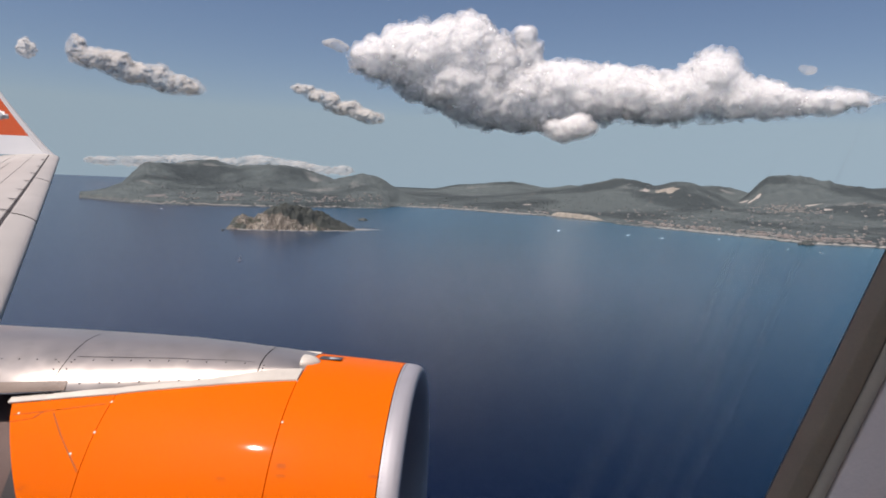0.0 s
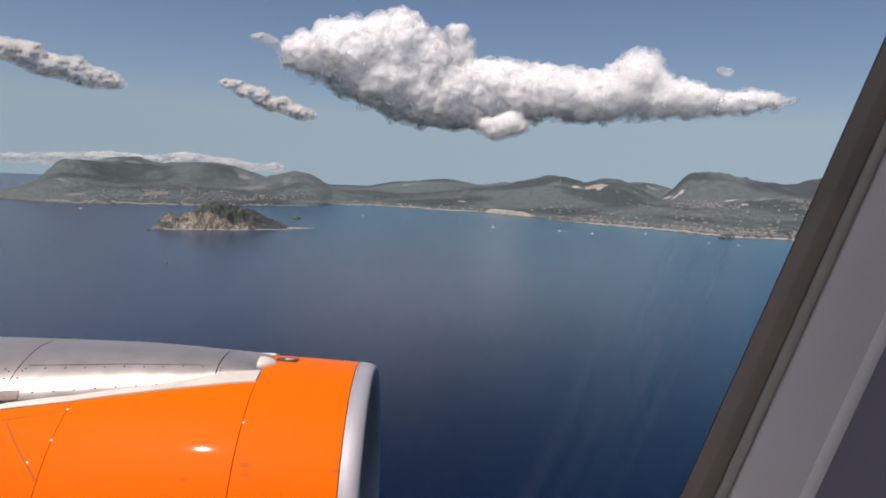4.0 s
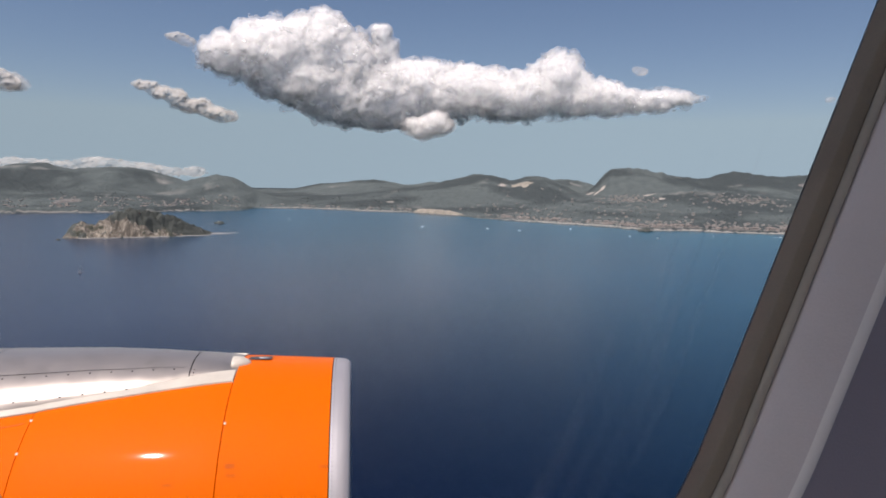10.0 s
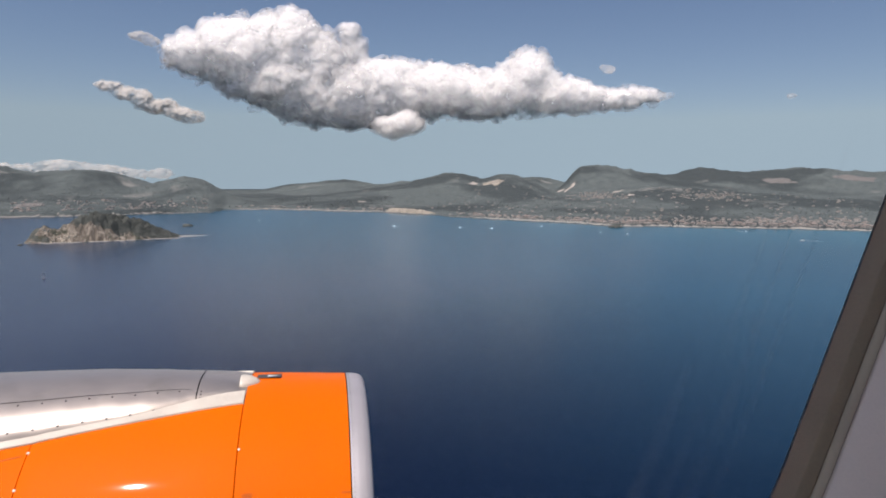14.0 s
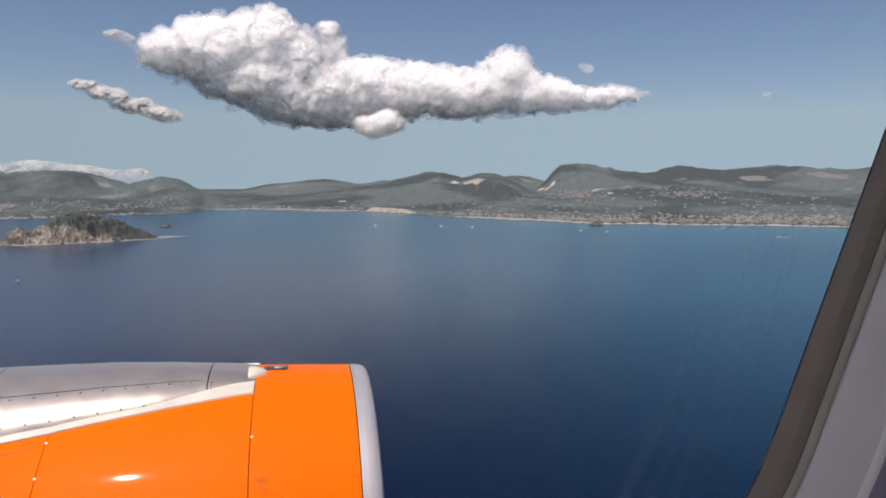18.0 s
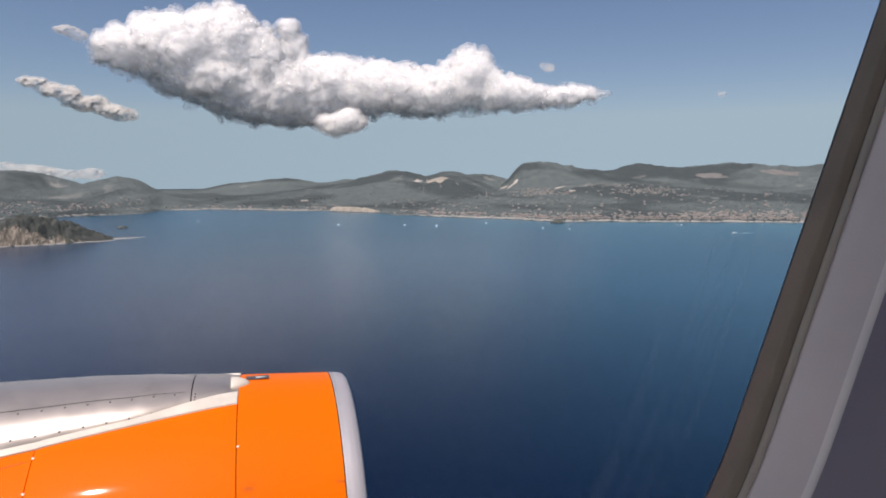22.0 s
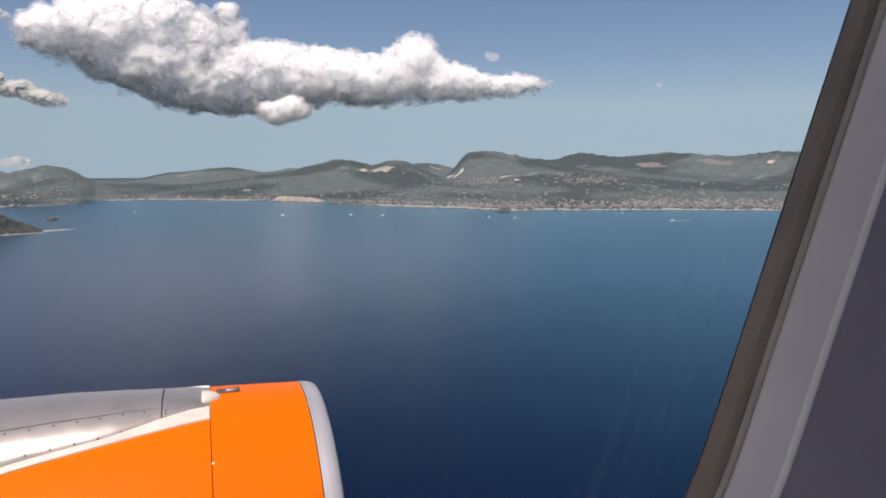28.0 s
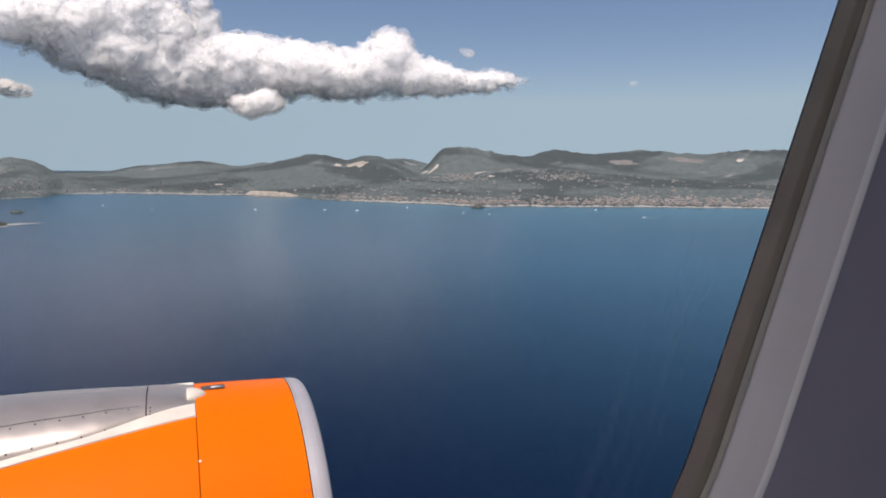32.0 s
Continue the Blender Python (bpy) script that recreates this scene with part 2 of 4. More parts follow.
def cliff_material():
    m, tree, bsdf = nodes_of("pale_eroded_cliff_rock")
    geo = tree.nodes.new("ShaderNodeNewGeometry")
    pos = geo.outputs["Position"]
    tall = tree.nodes.new("ShaderNodeMapping")
    tall.inputs["Scale"].default_value = (1.0, 1.0, 0.28)
    tree.links.new(pos, tall.inputs["Vector"])
    ribs = noise_node(tree, 0.16, 8, 0.72, tall.outputs[0], 1.0)
    base = ramp(tree, ribs, ((0.36, (0.055, 0.048, 0.042)), (0.50, (0.20, 0.17, 0.135)), (0.64, (0.45, 0.40, 0.33))))
    plants = ramp(tree, noise_node(tree, 0.05, 6, 0.65, pos), ((0.56, (0, 0, 0)), (0.62, (1, 1, 1))))
    base = mixed(tree, plants, base, (0.065, 0.07, 0.05))
    tree.links.new(base, bsdf.inputs["Base Color"])
    bsdf.inputs["Roughness"].default_value = 0.95
    bump(tree, bsdf, ribs, 0.9, 5.0)
    return m


CLIFF = cliff_material()
SAND = painted("pale_beach_sand", (0.25, 0.24, 0.22), 0.95, spread=0.15, grain=0.08, fine=0.9, relief=0.2)
CLAY = painted("clay_cliff_ground", (0.26, 0.235, 0.195), 0.95, spread=0.3, grain=0.05, fine=0.4, relief=0.8)
QUARRY = painted("bare_limestone_scar", (0.34, 0.31, 0.275), 0.95, spread=0.3, grain=0.04, fine=0.3, relief=1.0)
PALE = painted("thin_pale_mountain_soil", (0.135, 0.130, 0.124), 0.95, spread=0.3, grain=0.03, fine=0.3, relief=0.8)
# TREE is lifted towards the hazed land colour
TREE = painted("hazed_tree_foliage", (0.080, 0.096, 0.094), 0.9, spread=0.3, grain=0.02, fine=0.8, relief=0.5)
WALLS = painted("whitewashed_plaster", (0.32, 0.30, 0.275), 0.85, spread=0.2, grain=0.03, fine=1.5, relief=0.05)
TILES = painted("terracotta_roof_tiles", (0.24, 0.20, 0.178), 0.85, spread=0.25, grain=0.05, fine=2.0, relief=0.1)
BOAT_WHITE = painted("white_boat_gelcoat", (0.62, 0.62, 0.62), 0.3, spread=0.04)
FOAM = painted("white_wake_foam", (0.42, 0.46, 0.50), 0.9, spread=0.12, grain=0.5, fine=3.0)
WINDOW_DARK = painted("dark_window_glass", (0.03, 0.035, 0.04), 0.15)


def cloud_material(name, share=1.0, depth=1000.0, loose=False):
    """Cloud droplets: a dense core when share is 1, else a thin ragged veil that covers that share of what is behind it."""
    m, tree, bsdf = nodes_of(name)
    tree.nodes.remove(bsdf)
    geo = tree.nodes.new("ShaderNodeNewGeometry")
    pos = geo.outputs["Position"]
    b = node(tree, "ShaderNodeBump", Strength=0.1, Distance=12.0)
    tree.links.new(noise_node(tree, 0.03, 9, 0.66, pos, 0.4), b.inputs["Height"])
    even = tree.nodes.new("ShaderNodeVectorMath")
    even.operation = "SCALE"
    even.inputs["Scale"].default_value = 0.8
    tree.links.new(b.outputs["Normal"], even.inputs[0])
    lean = tree.nodes.new("ShaderNodeVectorMath")
    lean.operation = "ADD"
    lean.inputs[1].default_value = SUN * 1.5
    tree.links.new(even.outputs[0], lean.inputs[0])
    unit = tree.nodes.new("ShaderNodeVectorMath")
    unit.operation = "NORMALIZE"
    tree.links.new(lean.outputs[0], unit.inputs[0])
    face = node(tree, "ShaderNodeBsdfDiffuse", Color=(0.98, 0.945, 0.89, 1))
    tree.links.new(unit.outputs[0], face.inputs["Normal"])
    body = node(tree, "ShaderNodeMixShader", Fac=0.5 if loose else 0.24)
    deep = node(tree, "ShaderNodeBsdfTranslucent", Color=(0.98, 0.945, 0.89, 1)) if loose else node(tree, "ShaderNodeSubsurfaceScattering", Color=(1.0, 0.985, 0.95, 1), Scale=depth)
    if loose:
        tree.links.new(unit.outputs[0], deep.inputs["Normal"])
    else:
        deep.falloff = "RANDOM_WALK"
        deep.inputs["Radius"].default_value = (1.0, 1.0, 1.0)
    tree.links.new(deep.outputs[0], body.inputs[1])
    tree.links.new(face.outputs[0], body.inputs[2])
    last = body.outputs[0]
    if share < 1:
        air = tree.nodes.new("ShaderNodeBsdfTransparent")
        thin = tree.nodes.new("ShaderNodeMixShader")
        cover = ramp(tree, noise_node(tree, 0.012, 5, 0.6, pos, 0.4), ((0.34, (0.3 * share,) * 3), (0.62, (min(1, 1.5 * share),) * 3)))
        tree.links.new(cover, thin.inputs[0])
        tree.links.new(air.outputs[0], thin.inputs[1])
        tree.links.new(last, thin.inputs[2])
        last = thin.outputs[0]
    tree.links.new(last, tree.nodes["Material Output"].inputs["Surface"])
    return m


CLOUD = cloud_material("cumulus_body")
VEILS = [cloud_material(nm, share, 900.0) for nm, share in (("inner_cloud_veil", 0.30), ("middle_cloud_veil", 0.22), ("outer_cloud_veil", 0.13))]
SCRAPS = [None, cloud_material("cloud_shred", 0.34, loose=True), cloud_material("faint_cloud_shred", 0.17, loose=True)]


# ---- building helpers ----
def part(name, bm, material, parent=None, label="", smooth=False):
    """Links a bmesh as one mesh object under a thing, and frees it."""
    me = bpy.data.meshes.new(name)
    bm.to_mesh(me)
    bm.free()
    return sheet(name, me, material, parent, label, smooth)


def sheet(name, me, material, parent=None, label="", smooth=False):
    me.materials.append(material)
    if smooth:
        me.polygons.foreach_set("use_smooth", np.ones(len(me.polygons), bool))
    ob = new(name, me)
    ob.parent = parent
    if label:
        ob["label"] = label
    return ob


def mesh_of(name, verts, faces):
    me = bpy.data.meshes.new(name)
    me.from_pydata([tuple(v) for v in verts], [], faces)
    me.update()
    return me


def grid_faces(n, k, wrap=False):
    """Faces of a grid of n rows and k columns of points."""
    last = k if wrap else k - 1
    return [(i * k + j, i * k + (j + 1) % k, (i + 1) * k + (j + 1) % k, (i + 1) * k + j) for i in range(n - 1) for j in range(last)]


def grid_part(name, rows_of_points, material, parent, label="", wrap=False, smooth=True):
    n, k = len(rows_of_points), len(rows_of_points[0])
    return sheet(name, mesh_of(name, [p for row in rows_of_points for p in row], grid_faces(n, k, wrap)), material, parent, label, smooth)


def empty(name, label, category, group="", at=(0, 0, 0)):
    ob = new(name)
    ob.empty_display_size = 0.2
    ob.location = at
    return tagged(ob, label, category, group)


def box(bm, size, at, rot=None):
    m = Matrix.Translation(at) @ (rot or Matrix()) @ Matrix.Diagonal((*size, 1))
    return bmesh.ops.create_cube(bm, size=1, matrix=m)["verts"]


def polar(az, r, z=0.0):
    """A place at a bearing in degrees, clockwise from +y, and a distance from the bay's viewing point."""
    return Vector((r * math.sin(radians(az)), r * math.cos(radians(az)), z))


EYE = 110.0     # the cabin's height over the sea

# ---- sea ----
sea_bm = bmesh.new()
bmesh.ops.create_grid(sea_bm, x_segments=24, y_segments=24, size=16000)
sea = tagged(part("sea", sea_bm, SEA), "deep blue rippled sea turning turquoise near the beaches", "sea", kind="structure")

# ---- mainland: shoreline by bearing, hills by bearing ----
SHORE = ((-60, 5400), (-44.0, 5400), (-43.4, 2260), (-40, 2010), (-36, 1935), (-30, 1930), (-24, 1985), (-19.2, 2060), (-18.2, 2200), (-14, 2170),
         (-10, 2080), (-4.5, 2000), (-1.5, 1920), (1, 1800), (6, 1680), (11, 1590), (15, 1525), (17, 1545), (23, 1585), (30, 1640), (37, 1700), (48, 1800), (62, 1950))
# bearing, distance, height, spread to the left and right in degrees, spread in depth
HILLS = ((-38.5, 2650, 98, 2.1, 3.8, 420), (-34.2, 2950, 108, 5.5, 5.0, 420), (-28.6, 2850, 102, 4.7, 5.8, 420), (-39.5, 2300, 40, 3.4, 6.0, 190),
         (-21.0, 2560, 83, 4.1, 3.3, 300), (-30.5, 2250, 34, 6.0, 6.0, 170), (-11.9, 3700, 49, 3.1, 2.4, 500), (-8.3, 3500, 73, 4.5, 4.2, 420),
         (-3.2, 3600, 67, 2.6, 6.1, 420), (1.3, 3100, 108, 5.8, 3.7, 430), (5.9, 3050, 111, 3.2, 3.5, 420), (8.5, 3900, 96, 7.1, 3.7, 400),
         (12.5, 3350, 154, 1.9, 7.5, 470), (16.5, 3700, 119, 4.0, 5.4, 450), (21.6, 3900, 142, 3.6, 6.1, 520), (28.9, 4050, 152, 7.5, 7.1, 500),
         (38.0, 4050, 160, 8.0, 12.0, 560), (53.0, 3700, 170, 8.0, 12.0, 800), (-3.0, 2700, 38, 9.0, 8.0, 300), (20.0, 2900, 60, 9.0, 14.0, 500))


def shore(az):
    a, r = np.array(SHORE).T
    return np.interp(az, a, r)


def fbm(x, y, z=0.0, octaves=6):
    return noise.fractal((x, y, z), 0.9, 2.1, octaves)


def smooth01(v):
    v = np.clip(v, 0, 1)
    return v * v * (3 - 2 * v)


def land_height(az, r):
    """Height over the sea on a grid of bearings and distances."""
    back = np.interp(az, (-43.4, -40, -37, -34), (2380, 2700, 3300, 5400))
    d = np.minimum(r - shore(az), back - r)
    x, y = r * np.sin(np.radians(az)), r * np.cos(np.radians(az))
    rough = np.array([fbm(p * 0.0042, q * 0.0042) for p, q in zip(x.ravel(), y.ravel())]).reshape(x.shape)
    fine = np.array([fbm(p * 0.021, q * 0.021, 7.0, 4) for p, q in zip(x.ravel(), y.ravel())]).reshape(x.shape)
    d = d + 26 * rough + 7 * fine
    total = np.zeros_like(x)
    for a0, r0, top, left, right, deep in HILLS:
        spread = np.where(az < a0, left, right)
        total += (top * np.exp(-((az - a0) / spread) ** 2 - ((r - r0) / deep) ** 2)) ** 3.2
    total = total ** (1 / 3.2) * smooth01((az + 44.2) / 5.5)
    bluff = np.interp(az, (-21, -13), (140.0, 420.0))
    rise = smooth01(d / bluff)
    out = 2.2 + 0.012 * np.clip(d, 0, 900) + rise * total * (1 + 0.09 * rough) + rise * (0.045 * total + 1.0) * fine * 1.3
    low = np.interp(az, (-21, -18.5), (11.0, 2.0)) * smooth01(d / 12)        # sea cliffs under the headland
    return np.where(d > 0, out + low, -5.0 + 0.12 * np.clip(d, -60, 0)), d


AZ = np.linspace(-60, 58, 660)
RR = np.concatenate([np.linspace(1440, 2300, 150), np.linspace(2312, 4980, 130)])
ga, gr = np.meshgrid(AZ, RR)
gh, gd = land_height(ga, gr)
gx, gy = gr * np.sin(np.radians(ga)), gr * np.cos(np.radians(ga))
verts = np.stack([gx, gy, gh], -1).reshape(-1, 3)
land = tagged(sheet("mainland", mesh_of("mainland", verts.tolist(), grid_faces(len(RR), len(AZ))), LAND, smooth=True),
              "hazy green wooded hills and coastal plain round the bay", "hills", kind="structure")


def ground_at(az, r):
    """Height of the mainland at one place, off the grid."""
    i = int(np.clip(np.searchsorted(RR, r) - 1, 0, len(RR) - 2))
    j = int(np.clip((az - AZ[0]) / (AZ[1] - AZ[0]), 0, len(AZ) - 2))
    u, v = (r - RR[i]) / (RR[i + 1] - RR[i]), (az - AZ[j]) / (AZ[1] - AZ[0])
    return float((gh[i, j] * (1 - v) + gh[i, j + 1] * v) * (1 - u) + (gh[i + 1, j] * (1 - v) + gh[i + 1, j + 1] * v) * u)


def wet_edge(az):
    """Distance of the waterline at a bearing."""
    j = int(np.clip((az - AZ[0]) / (AZ[1] - AZ[0]), 0, len(AZ) - 1))
    return float(RR[int(np.argmax(gd[:, j] > 0))])


def draped(name, az0, az1, material, label, category, near, far, lift, steps=160, parent=None):
    """A strip of ground along the shore, from near to far metres behind the waterline."""
    rows = []
    for k in range(5):
        row = []
        for i in range(steps + 1):
            az = az0 + (az1 - az0) * i / steps
            fade = min(1, 6 * min(i, steps - i) / steps + 0.15)
            r = wet_edge(az) + near + (far - near) * k / 4 * fade * (0.75 + 0.5 * noise.noise((az * 1.7, k * 0.2, 3)))
            row.append(polar(az, r, max(ground_at(az, r), 0.2) + lift * (1 if 0 < k < 4 else 0.4)))
        rows.append(row)
    return tagged(grid_part(name, rows, material, parent, label), label, category, kind="structure")


draped("beach", -18.0, -3.8, SAND, "narrow pale sand beach at the head of the bay", "beach", -3, 3.2, 0.8)
draped("beach", 0.5, 50, SAND, "long pale sand beach in front of the resort", "beach", -4, 6, 0.8, 320)
draped("shore_rocks", -43, -19.2, SAND, "thin pale rock ledge below the headland", "rocks", -2, 0.8, 0.7, 300)

# ---- island in the bay ----
ISLE_AT, ISLE_TURN = polar(-27.0, 1235), 27.0


def island():
    thing = empty("island", "small island with pale eroded cliffs and dark scrub", "island", at=ISLE_AT)
    thing.rotation_euler.z = radians(ISLE_TURN)
    us, vs = np.linspace(-1.06, 1.06, 190), np.linspace(-1.25, 1.25, 90)
    crest_u = (-1.06, -0.99, -0.93, -0.8, -0.70, -0.62, -0.5, -0.35, -0.18, 0.0, 0.25, 0.5, 0.72, 0.9, 1.0, 1.06)
    crest_h = (-3, 9, 19, 25, 21, 20, 31, 40, 45, 44, 39, 30, 19, 9, 3, -3)
    rows = []
    for v in vs:
        row = []
        for u in us:
            n1, n2 = fbm(u * 3.1, v * 3.1, 2.0), fbm(u * 13, v * 10, 5.0, 5)
            gully = fbm(u * 9, v * 2.2, 9.0, 5)
            top = float(np.interp(u + 0.012 * n2, crest_u, crest_h))
            front = -0.70 + 0.10 * n1 + 0.10 * gully + 0.30 * max(0, u) * max(0, u)     # foot of the cliffs, on the bay side
            face = 0.40 + 0.55 * max(0, u + 0.1)
            across = float(smooth01((v - front) / face)) ** 0.75 * float(smooth01((1.12 - v + 0.1 * n1) / 1.1))
            h = top * across * (1 + 0.10 * n2 * across) + 2.0 * n2 * across + gully * 5 * across * (1 - across) * 4 - 2.2
            row.append((u * 116, v * 58 + 8, h))
        rows.append(row)
    flat = [p for row in rows for p in row]
    rock, scrub = [], []
    for f in grid_faces(len(rows), len(rows[0])):
        a, c, d = (Vector(flat[k]) for k in (f[0], f[1], f[3]))
        n = (c - a).cross(d - a).normalized()
        u, v = a.x / 116, (a.y - 8) / 58
        patchy = fbm(u * 7, v * 5, 3.0, 4)
        bare = n.z < 0.80 + 0.12 * patchy and v < -0.12 - 0.30 * max(0, u) + 0.22 * patchy and a.z < 27 - 34 * max(0, u + 0.32) + 10 * patchy and (u > -0.74 or patchy > 0.05)
        (rock if bare else scrub).append(f)
    for nm, faces, mat, lab in (("cliff", rock, CLIFF, "pale ribbed rock cliff"), ("scrub_cover", scrub, ISLE, "dark green scrub cover")):
        used = sorted({k for f in faces for k in f})
        index = {k: q for q, k in enumerate(used)}
        sheet(nm, mesh_of(nm, [flat[k] for k in used], [tuple(index[k] for k in f) for f in faces]), mat, thing, lab, True)
    spit = []
    for k in range(7):
        w = -1 + k / 3
        spit.append([(112 + 56 * i / 24, 14 + 10 * (i / 24) ** 2 + w * (15 * (1 - i / 24) ** 0.7 + 1.2), 1.9 * (1 - w * w) * (1 - 0.75 * i / 24) - 0.45) for i in range(25)])
    grid_part("sand_spit", spit, SAND, thing, "low pale sand spit")
    ledge = []
    for k in range(4):
        ledge.append([(-112 + 222 * i / 140, -34 + 30 * max(0, -0.45 + i / 140) + 7 * fbm(i * 0.09, 1.0, 4.0) + k * 1.6 - 3 + 26 * max(0, 0.09 - i / 140) * 10, (0.1, 0.6, 0.9, 0.5)[k] + 0.4 * fbm(i * 0.4, k, 2.0)) for i in range(141)])
    grid_part("tide_ledge", ledge, SAND, thing, "pale wave-washed ledge")
    return thing


island()


def islet(az, r, size, label, turn=0.0):
    thing = bmesh.new()
    bmesh.ops.create_icosphere(thing, subdivisions=4, radius=1)
    for v in thing.verts:
        n = fbm(*(v.co * 2.2), 5)
        v.co = Vector((v.co.x * size * (1 + 0.3 * n), v.co.y * size * 0.6 * (1 + 0.3 * n), max(v.co.z, -0.2) * size * 0.42 * (1 + 0.5 * n)))
    ob = tagged(part("islet", thing, ISLE, smooth=True), label, "islet")
    ob.location, ob.rotation_euler.z = polar(az, r, 0.2), radians(turn)
    return ob


islet(-21.2, 1500, 11, "tiny dark scrub-covered islet in the bay")
islet(15.2, 1496, 15, "low rocky islet off the resort beach with scrub", 10)
islet(-32.9, 1190, 4, "bare grey rock standing off the island")

# ---- clouds ----
CLOUD_RNG = np.random.default_rng(77)
LATTICE = CLOUD_RNG.random(4096)
SEEDS = CLOUD_RNG.random((4096, 3))


def cell_hash(i, j, k):
    return ((i * 73856093) ^ (j * 19349663) ^ (k * 83492791)) & 4095


def value_noise(p):
    """Smooth noise from 0 to 1 at many points."""
    base = np.floor(p).astype(np.int64)
    f = p - base
    f = f * f * (3 - 2 * f)
    out = np.zeros(len(p))
    for corner in range(8):
        c = ((corner >> 2) & 1, (corner >> 1) & 1, corner & 1)
        weight = np.ones(len(p))
        for axis in range(3):
            weight *= f[:, axis] if c[axis] else 1 - f[:, axis]
        out += weight * LATTICE[cell_hash(base[:, 0] + c[0], base[:, 1] + c[1], base[:, 2] + c[2])]
    return out


def puffs(p):
    """Rounded bumps from 0 to 1: how near each point is to the nearest of scattered seeds."""
    base = np.floor(p).astype(np.int64)
    least = np.full(len(p), 9.0)
    for i in (-1, 0, 1):
        for j in (-1, 0, 1):
            for k in (-1, 0, 1):
                q = base + (i, j, k)
                d = q + SEEDS[cell_hash(q[:, 0], q[:, 1], q[:, 2])] - p
                least = np.minimum(least, np.einsum("ij,ij->i", d, d))
    return 1 - np.sqrt(least)


def level_surface(field, level):
    """The surface on which a field on a grid takes a level: points in grid steps, and four-sided faces."""
    f = field - level
    inside = f > 0
    total, count = np.zeros((*(n - 1 for n in f.shape), 3)), np.zeros([n - 1 for n in f.shape])
    crossings = []
    for axis in range(3):
        lo = [slice(None)] * 3
        hi = [slice(None)] * 3
        lo[axis], hi[axis] = slice(0, -1), slice(1, None)
        a, b = f[tuple(lo)], f[tuple(hi)]
        cut = (a > 0) != (b > 0)
        at = np.argwhere(cut)
        va, vb = a[cut], b[cut]
        place = at.astype(float)
        place[:, axis] += va / (va - vb)
        others = [k for k in range(3) if k != axis]
        for di in (0, 1):
            for dj in (0, 1):
                cell = at.copy()
                cell[:, others[0]] -= di
                cell[:, others[1]] -= dj
                ok = np.all((cell >= 0) & (cell < np.array(count.shape)), axis=1)
                index = tuple(cell[ok].T)
                np.add.at(total, index, place[ok])
                np.add.at(count, index, 1)
        crossings.append((axis, others, at, va > 0))
    used = count > 0
    number = np.full(count.shape, -1)
    number[used] = np.arange(used.sum())
    points = total[used] / count[used][:, None]
    faces = []
    for axis, others, at, first in crossings:
        ok = np.all(at[:, others] > 0, axis=1) & np.all(at[:, others] < np.array(count.shape)[others], axis=1)
        at, first = at[ok], first[ok]
        ring = []
        for di, dj in ((0, 0), (1, 0), (1, 1), (0, 1)):
            cell = at.copy()
            cell[:, others[0]] -= di
            cell[:, others[1]] -= dj
            ring.append(number[tuple(cell.T)])
        quad = np.stack(ring, 1)
        flip = first if axis != 1 else ~first
        quad[flip] = quad[flip][:, ::-1]
        faces.append(quad)
    return points, np.concatenate(faces)[:, ::-1]


